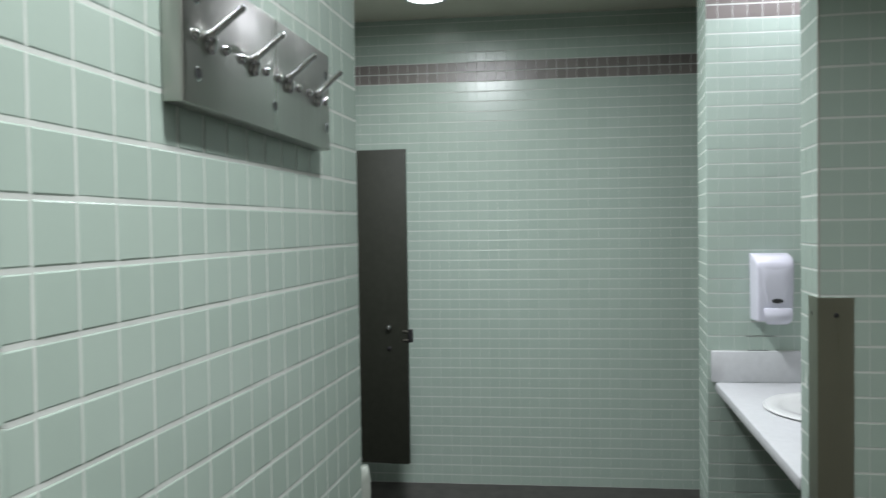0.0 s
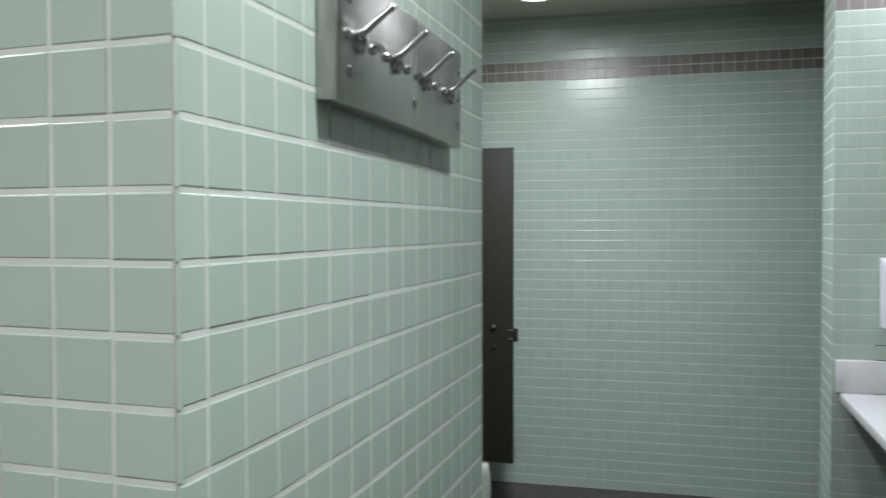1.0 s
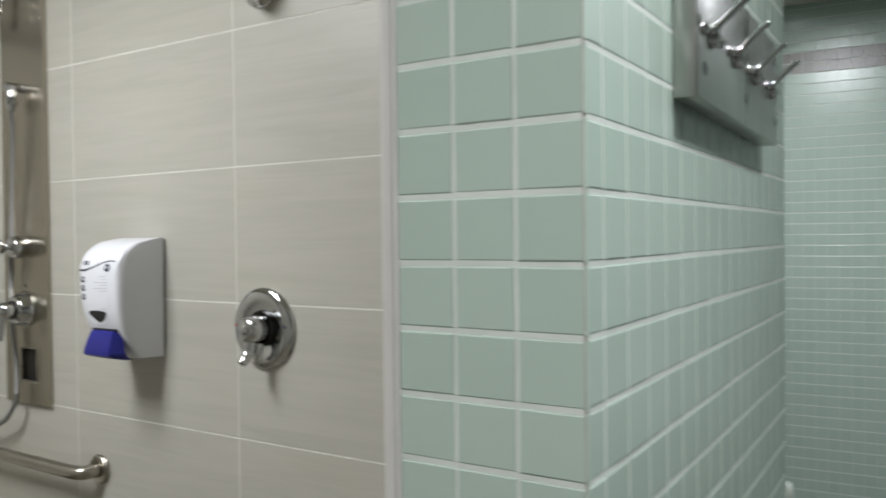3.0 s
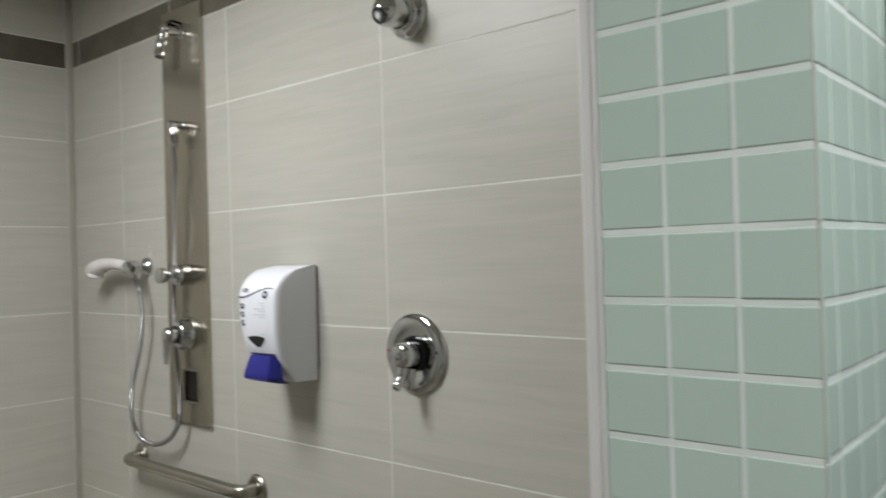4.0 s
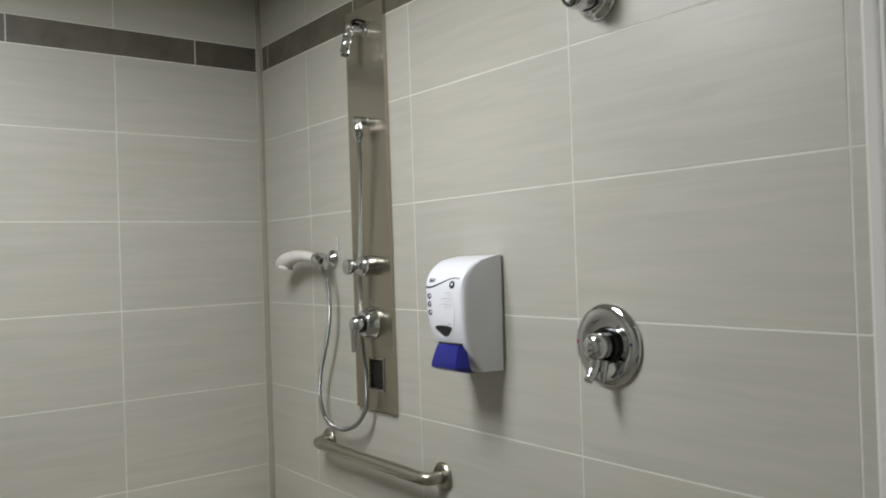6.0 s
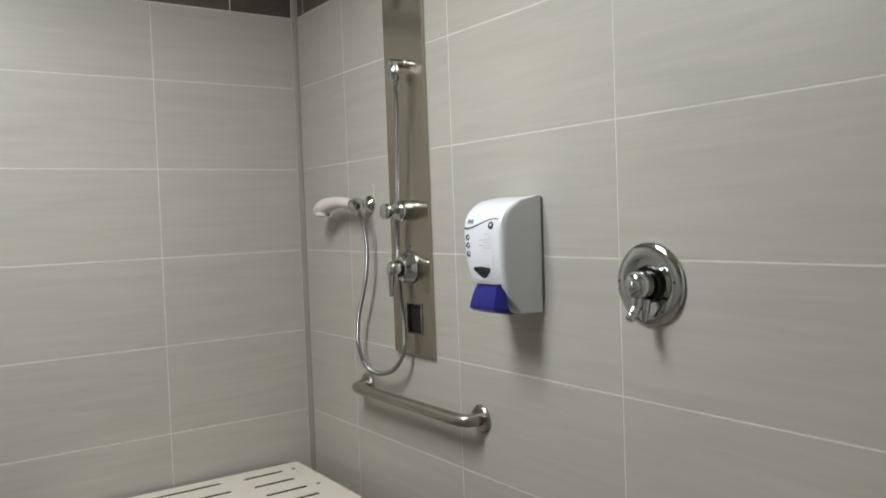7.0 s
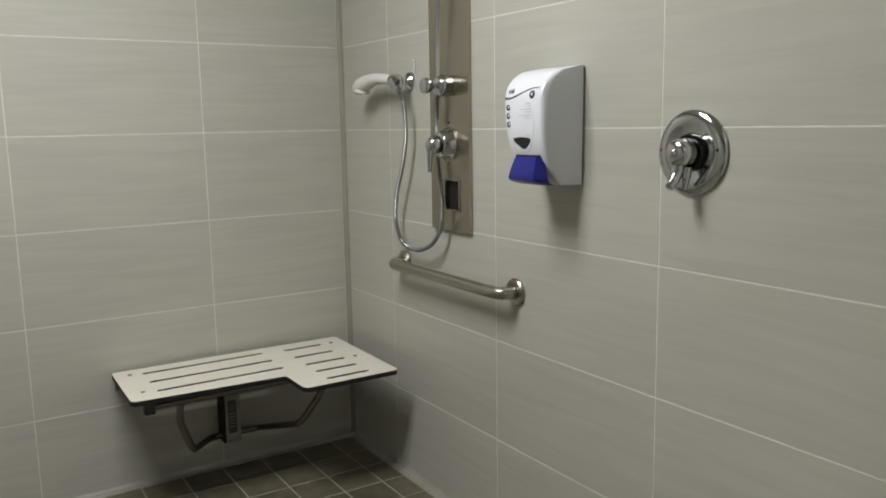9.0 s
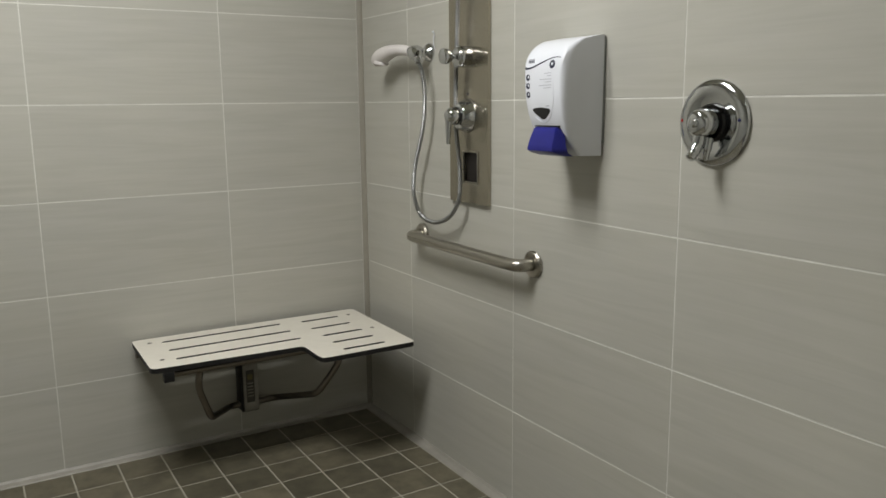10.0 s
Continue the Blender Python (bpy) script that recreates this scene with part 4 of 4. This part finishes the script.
part("spray_ring", lathe([(0.0185, 0.0275), (0.0185, 0.0325), (0.0170, 0.0338), (0.0120, 0.0325), (0.0085, 0.0310)], ball, aim), M_DARK, fixed, "black rubber spray ring")
part("spray_core", lathe([(0.0085, 0.0300), (0.0068, 0.0345), (0.0060, 0.0358), (0.0, 0.0362)], ball, aim, steps=20), M_WHITE_PLASTIC, fixed)

# ---- shower: folding seat ----
ST = 0.422
seat = thing("folding_seat", (-2.6, 0.30, ST - 0.02), "wall-mounted folding shower seat, off-white slatted top folded down", "shower seat")
outline = [(-2.787, 0.730), (-2.268, 0.722), (-2.268, 0.395), (-2.285, 0.385), (-2.424, 0.385), (-2.448, -0.082), (-2.460, -0.096), (-2.795, -0.090)]


SLOTS = [(-2.727, 0.004, 0.406), (-2.621, 0.003, 0.405), (-2.517, 0.002, 0.404), (-2.711, 0.496, 0.628), (-2.606, 0.494, 0.628), (-2.502, 0.494, 0.627), (-2.410, 0.491, 0.626), (-2.320, 0.490, 0.626)]


def slotted_top(z0, z1, name, mat, label, parent, w):
    """The seat board, cut through by its drain slots: strips of a grid between the slots."""
    m = bmesh.new()
    round_out = [p.xy for p in rounded([(*p, 0) for p in outline + outline[:2]], 0.020, 4)][1:-1]
    low = [m.verts.new((p.x, p.y, 0)) for p in round_out[:-1]]
    edges = [m.edges.new((low[i], low[(i + 1) % len(low)])) for i in range(len(low))]
    for x, ya, yb in SLOTS:
        ring = []
        for cy, a0 in ((ya, math.pi), (yb, 0.0)):
            for k in range(5):
                a = a0 + math.pi * k / 4
                ring.append(m.verts.new((x + w * math.cos(a) * 1.0, cy + w * math.sin(a), 0)))
        edges += [m.edges.new((ring[i], ring[(i + 1) % len(ring)])) for i in range(len(ring))]
    bmesh.ops.triangle_fill(m, use_beauty=True, use_dissolve=False, edges=edges)
    for v in m.verts:
        v.co.z = z0
    ext = bmesh.ops.extrude_face_region(m, geom=m.faces[:])
    for g in ext["geom"]:
        if isinstance(g, bmesh.types.BMVert):
            g.co.z = z1
    return part(name, m, mat, parent, label, smooth=False)


slotted_top(ST - 0.0008, ST, "seat_skin", M_SEAT, "off-white laminate face", seat, 0.0086)
slotted_top(ST - 0.0165, ST - 0.0009, "seat_core", M_CORE, "black phenolic core edge", seat, 0.0068)
for x, y in ((-2.737, -0.042), (-2.529, -0.045), (-2.711, 0.677), (-2.501, 0.675)):
    part("bolt_head", lathe([(0.0075, 0), (0.0075, 0.001), (0.005, 0.0022), (0.0, 0.0024)], (x, y, ST - 0.0002), (0, 0, 1), steps=16), M_TUBE, seat)
# steel frame beneath: side rails, hinge tube at the wall and the swing leg
for y in (-0.043, 0.676):
    part("rail", box((-2.77, y - 0.013, ST - 0.0365), (-2.48, y + 0.013, ST - 0.0168), 0.003), M_TUBE, seat)
part("hinge_tube", sweep([(-2.762, -0.085, ST - 0.040), (-2.762, 0.722, ST - 0.040)], 0.0125, steps=16), M_TUBE, seat)
part("foot_cap", box((-2.470, -0.060, ST - 0.050), (-2.445, -0.028, ST - 0.0168), 0.003), M_CORE, seat, "black rubber bumper")
part("cross_tube", sweep([(-2.494, -0.050, ST - 0.040), (-2.494, 0.690, ST - 0.040)], 0.0115, steps=14), M_TUBE, seat)
part("swing_leg", sweep(rounded([(-2.50, 0.064, ST - 0.030), (-2.50, 0.052, 0.318), (-2.53, 0.096, 0.198), (-2.778, 0.225, 0.128), (-2.778, 0.40, 0.128), (-2.53, 0.468, 0.206), (-2.50, 0.540, 0.312), (-2.50, 0.558, ST - 0.030)], 0.030, 6), 0.0115, steps=14), M_TUBE, seat)
brk = part("wall_bracket", box((-2.814, 0.272, 0.104), (-2.748, 0.328, 0.292), 0.004), M_BRACKET, seat, "dull steel box bracket")
# Black plate that puts the shade on the bracket's left side into colour.
part("side_flange", box((-2.814, 0.264, 0.106), (-2.750, 0.2718, 0.290), 0.002), M_CORE, brk, "bracket's shaded side, drawn as a black plate")
part("caution_label", box((-2.7478, 0.282, 0.140), (-2.7468, 0.312, 0.262)), M_LABEL, brk, "worn dark caution label", smooth=False)
part("label_sign", prism([(-2.7465, 0.287), (-2.7460, 0.287), (-2.7460, 0.306), (-2.7465, 0.306)], 0.226, 0.246), M_YELLOW, brk, "faded yellow patch", smooth=False)
for z in (0.212, 0.200, 0.188, 0.176, 0.164):
    part("label_line", box((-2.7466, 0.286, z - 0.002), (-2.7462, 0.307, z + 0.002)), M_BRACKET, brk, smooth=False)
for y in (-0.02, 0.652):
    part("wall_plate", box((-2.8145, y - 0.030, ST - 0.085), (-2.802, y + 0.030, ST - 0.004), 0.002), M_TUBE, seat)
    part("hinge_lug", box((-2.803, y - 0.010, ST - 0.056), (-2.755, y + 0.010, ST - 0.022), 0.003), M_TUBE, seat)

# ---- partition: coat hook strip ----
frame_side = facing(PA, along, out)   # x along the wall, -y out of it
RY0, RY1, RZ0, RZ1, RT = 0.217, 0.632, 1.4745, 1.6087, 0.023
LEAN = -0.0175


def on_side(u, d, z):
    return frame_side @ Vector((u, -d, z))


def on_strip(u, d, z):
    """A place on the hook strip, which hangs a little out of level."""
    return on_side(u, d, z + LEAN * (u - RY1))


rack = thing("coat_hook_strip", tuple(on_side((RY0 + RY1) / 2, 0, 1.54)), "stainless steel hook strip with four tilting pegs on the tiled wall", "hook strip")
bm = box((RY0, -RT, RZ0), (RY1, -0.0005, RZ1), 0.0022)
for v in bm.verts:
    v.co = on_strip(v.co.x, -v.co.y, v.co.z)
part("backing", bm, M_PLATE, rack)
pegz = 1.5405
turn_out = out * 0.72 + along * 0.30 + Vector((0, 0, 0.62))
for k in range(4):
    u = 0.2700 + 0.1030 * k
    peg = part("peg_socket", lathe([(0.0072, 0), (0.0072, 0.001), (0.0058, 0.0025), (0.0050, 0.004), (0.0, 0.0045)], on_strip(u - 0.003, RT - 0.0008, pegz - 0.003), out, steps=24), M_CHROME, rack)
    part("knuckle", lathe([(0.0, -0.0105), (0.0030, -0.0092), (0.0050, -0.006), (0.0058, -0.001), (0.0052, 0.005), (0.0038, 0.0080), (0.0, 0.0095)], on_strip(u - 0.003, RT + 0.0035, pegz - 0.003), (0.1, 0, 1), steps=20), M_CHROME, peg)
    part("pivot", lathe([(0.0, -0.0062), (0.0035, -0.005), (0.0056, -0.002), (0.0060, 0.001), (0.0048, 0.004), (0.0, 0.0062)], on_strip(u - 0.0085, RT + 0.0045, pegz + 0.004), turn_out, steps=18), M_CHROME, peg)
    part("peg", sweep([on_strip(u - 0.008, RT + 0.0045, pegz + 0.004), on_strip(u - 0.001, RT + 0.0175, pegz + 0.018), on_strip(u + 0.006, RT + 0.0305, pegz + 0.032)], [0.0040, 0.0038, 0.0037], steps=16), M_CHROME, peg)
    part("peg_tip", lathe([(0.0, -0.005), (0.0030, -0.004), (0.0041, -0.001), (0.0041, 0.002), (0.0030, 0.0040), (0.0, 0.0048)], on_strip(u + 0.006, RT + 0.0305, pegz + 0.032), turn_out, steps=16), M_CHROME, peg)
    for du in (-0.0325, 0.0325):
        part("screw", lathe([(0.0056, 0), (0.0060, 0.0012), (0.0056, 0.0036), (0.0036, 0.0056), (0.0018, 0.0063), (0.0, 0.0065)], on_strip(u + du, RT - 0.0008, pegz), out, steps=20), M_CHROME, rack)
for u, z in ((0.244, 1.5045), (0.431, 1.5045), (0.6185, 1.5045), (0.244, 1.5775), (0.6175, 1.5775)):
    hole = part("hole_rim", lathe([(0.0066, 0), (0.0074, 0.0007), (0.0058, 0.0011)], on_strip(u, RT - 0.0003, z), out, steps=18), M_CHROME, rack)
    part("hole", lathe([(0.0, 0.0), (0.0058, 0.0), (0.0058, 0.0005), (0.0, 0.0006)], on_strip(u, RT - 0.0002, z), out, steps=18), M_DARK, hole, "dark screw hole")

# ---- washroom: stall door ----
DX1, DY = -0.609, 3.30
stall = thing("stall_door", (DX1, DY, 0.24), "dark powder-coated toilet stall door, standing open", "stall door")
part("panel", box((DX1 - 0.61, DY - 0.013, 0.240), (DX1, DY + 0.013, 1.738), 0.002), M_STALL, stall)
latch = part("latch", box((DX1 + 0.001, DY - 0.016, 0.823), (DX1 + 0.022, DY + 0.016, 0.884), 0.002), M_DARK, stall, "black latch keeper at the door's edge")
for z in (0.834, 0.876):
    part("prong", box((DX1 - 0.024, DY - 0.0175, z - 0.004), (DX1 + 0.002, DY - 0.0125, z + 0.004), 0.001), M_SATIN, latch)
part("pull_knob", lathe([(0.012, 0), (0.0135, 0.004), (0.0132, 0.009), (0.0108, 0.0145), (0.0065, 0.0180), (0.0, 0.0195)], (DX1 - 0.090, DY - 0.013, 0.893), (0, -1, 0), steps=20), M_CHROME, stall, "small chrome knob")
part("lock_indicator", lathe([(0.011, 0), (0.011, 0.003), (0.006, 0.006), (0.0, 0.006)], (DX1 - 0.090, DY - 0.013, 0.793), (0, -1, 0), steps=20), M_DARK, stall, "dark lock indicator")
for z in (0.36, 1.62):
    part("hinge", box((DX1 - 0.64, DY - 0.02, z - 0.04), (DX1 - 0.60, DY + 0.02, z + 0.04), 0.003), M_GUARD, stall)
pil = thing("stall_pilaster", (DX1 - 0.76, DY, 0), "dark powder-coated stall pilaster on a steel foot", "stall post")
part("panel", box((DX1 - 0.90, DY - 0.016, 0.10), (DX1 - 0.625, DY + 0.016, 1.80), 0.002), M_STALL, pil)
part("shoe", box((DX1 - 0.905, DY - 0.022, 0.0), (DX1 - 0.62, DY + 0.022, 0.102), 0.002), M_GUARD, pil)

# ---- washroom: counter, basin, second dispenser ----
CT = 0.790
fr = lambda y: 0.7385 - 0.0355 * (y - 1.55)
counter = thing("wash_counter", (1.1, 2.2, CT), "white solid-surface wash counter with rounded front edge", "counter")
yb = 2.652
plan_top = [(fr(1.532), 1.532), (HALL_E - 0.002, 1.532), (HALL_E - 0.002, yb + 0.068), (fr(yb) + 0.3, yb + 0.021), (fr(yb), yb - 0.006)]
part("slab", prism(plan_top, CT - 0.034, CT, bevel=0.008), M_COUNTER, counter)
sp0 = CA + cout * 0.0008
p = [sp0 + cal * 0.012, sp0 + cal * 0.80, sp0 + cal * 0.80 + cout * 0.018, sp0 + cal * 0.012 + cout * 0.018]
part("side_splash", prism([tuple(q.xy) for q in p], CT + 0.0005, CT + 0.113, bevel=0.003), M_COUNTER, counter, "white upstand against the tiles")
part("bracket", box((0.95, 2.40, CT - 0.30), (HALL_E - 0.003, 2.44, CT - 0.035), 0.003), M_GUARD, counter)
basin = thing("wash_basin", (1.10, 2.24, CT), "white oval drop-in wash basin set in the counter", "basin")
part("rim", lathe([(0.155, 0.0005), (0.185, 0.0005), (0.192, 0.006), (0.188, 0.012), (0.176, 0.0135), (0.162, 0.0115), (0.1525, 0.0085)], (1.025, 2.225, CT), (0, 0, 1), steps=64, squash=(1.22, 1.22)), M_PORCELAIN, basin)
part("bowl", lathe([(0.1525, 0.0), (0.146, -0.004), (0.125, -0.0065), (0.05, -0.0078), (0.0, -0.008)], (1.025, 2.225, CT + 0.0088), (0, 0, 1), steps=64, squash=(1.22, 1.22)), M_PORCELAIN, basin)

# plain white dispenser on the pier
dz0, dz1 = 1.020, 1.256
dx0 = 0.148
disp = thing("soap_dispenser", tuple((CA + cal * 0.21 + Vector((0, 0, dz0))).xyz), "plain white wall soap dispenser with white push bar", "soap dispenser")
pg = facing(CA, cal, cout)


def on_pier(b):
    bmesh.ops.transform(b, matrix=pg, verts=b.verts)
    return b


part("cover", on_pier(shell(dx0, dx0 + 0.130, dz0, dz1, -0.0005, 0.098, 0.22, 0.004, tuck=0.010)), M_COOL_WHITE, disp)
b = bmesh.new()
pushrows = []
for z, d, w in ((1.068, 0.090, 0.045), (1.066, 0.110, 0.047), (1.050, 0.118, 0.048), (1.032, 0.118, 0.047), (1.019, 0.114, 0.042), (1.011, 0.106, 0.034), (1.008, 0.094, 0.026), (1.011, 0.080, 0.022)):
    pushrows.append([b.verts.new((dx0 + 0.070 + w * c, -d * (1 - 0.06 * abs(c) ** 3), z)) for c in (-1, -0.92, -0.6, 0, 0.6, 0.92, 1)])
for r0, r1 in zip(pushrows, pushrows[1:]):
    for i in range(6):
        b.faces.new((r0[i], r0[i + 1], r1[i + 1], r1[i]))
for f in ([r[0] for r in pushrows], [r[-1] for r in pushrows], pushrows[0], pushrows[-1]):
    b.faces.new(f)
part("push_bar", on_pier(b), M_COOL_WHITE, disp, "rounded white push bar")
b = lathe([(0.0, 0.0), (0.019, 0.0), (0.0205, 0.002), (0.0195, 0.0035), (0.0, 0.005)], (dx0 + 0.070, -0.0965, 1.092), (0, -1, 0), steps=28, squash=(1.0, 0.42))
window = part("sight_window", on_pier(b), M_DARK, disp, "dark oval sight window")
b = lathe([(0.0195, 0.0), (0.0245, 0.0), (0.0240, 0.0030), (0.0195, 0.0034)], (dx0 + 0.070, -0.0960, 1.092), (0, -1, 0), steps=28, squash=(1.0, 0.50))
part("window_rim", on_pier(b), M_COOL_WHITE, window)
b = bmesh.new()
face = []
for z, w, d in ((1.080, 0.030, 0.0985), (1.100, 0.036, 0.0995), (1.140, 0.044, 0.1010), (1.180, 0.050, 0.1010), (1.205, 0.053, 0.0985), (1.222, 0.054, 0.0930), (1.236, 0.054, 0.0840), (1.246, 0.053, 0.0700), (1.252, 0.050, 0.0520)):
    face.append([b.verts.new((dx0 + 0.067 + w * c, -(d - 0.004 * (abs(c) > 0.95)), z)) for c in (-1, -0.9, -0.4, 0.4, 0.9, 1)] + [b.verts.new((dx0 + 0.067 + w * c, -d + 0.02, z)) for c in (1, -1)])
for r0, r1 in zip(face, face[1:]):
    for i in range(8):
        j = (i + 1) % 8
        b.faces.new((r0[i], r0[j], r1[j], r1[i]))
b.faces.new(face[0])
b.faces.new(face[-1])
part("front_panel", on_pier(b), M_COOL_WHITE, disp, "raised front that narrows downward")

for z, u0, u1 in ((PB0 - 22 * GP, 0.135, 0.235), (PB0 - 23 * GP, 0.14, 0.215)):
    b = box((u0, -0.0004, z - 0.0010), (u1, 0.004, z + 0.0010))
    tagged(part("open_joint", on_pier(b), M_DARK, wall_pier, "dark gap where the joint is missing", smooth=False))
# ---- steel corner guard on the short wall ----
guard = thing("corner_guard", (SA.x, SA.y, 0.0), "stainless steel corner guard screwed to the tiled wall end", "corner guard")
plan = [(SA.x - 0.002, SA.y - 0.002), (SA.x + 0.068, SA.y - 0.002), (SA.x + 0.068, SA.y - 0.0005), (SA.x - 0.0005, SA.y - 0.0005), (SA.x - 0.0005, SA.y + 0.073), (SA.x - 0.002, SA.y + 0.073)]
part("angle", prism(plan, 0.10, 1.208), M_GUARD, guard, smooth=False)
for z in (1.172, 0.66, 0.15):
    part("screw", lathe([(0.0052, 0), (0.0052, 0.0008), (0.002, 0.002), (0.0, 0.002)], (SA.x + 0.034, SA.y - 0.0018, z), (0, -1, 0), steps=14), M_DARK, guard)
    part("screw", lathe([(0.0052, 0), (0.0052, 0.0008), (0.002, 0.002), (0.0, 0.002)], (SA.x - 0.0018, SA.y + 0.045, z), (-1, 0, 0), steps=14), M_CHROME, guard)

# ---- pale plastic sleeve on the partition's far corner ----
b = bmesh.new()
sleeve = []
for k in range(40):
    z = 0.02 + (0.935) * k / 39
    ring = []
    for u, d in ((-0.004, 0.0006), (0.006, 0.004), (0.012, 0.009), (0.024, 0.013), (0.032, 0.006), (0.030, -0.02), (0.026, -0.06)):
        n1 = noise.noise(Vector((u * 40, 1.7, z * 13))) + 0.5 * noise.noise(Vector((u * 90, 4.1, z * 37)))
        grow = min(1.0, (0.955 - z) / 0.05 + 0.35)
        ring.append(b.verts.new(on_side(length + u * 0.75, d * 0.8 * grow + 0.0035 * n1 * (d > 0), z)))
    sleeve.append(ring)
for r0, r1 in zip(sleeve, sleeve[1:]):
    for i in range(6):
        b.faces.new((r0[i], r0[i + 1], r1[i + 1], r1[i]))
sleeve_ob = part("corner_sleeve", b, M_LINER)
sleeve_ob.modifiers.new("thickness", "SOLIDIFY").thickness = 0.0012
tagged(sleeve_ob, "pale crumpled plastic sleeve round the tiled wall corner", "corner sleeve")
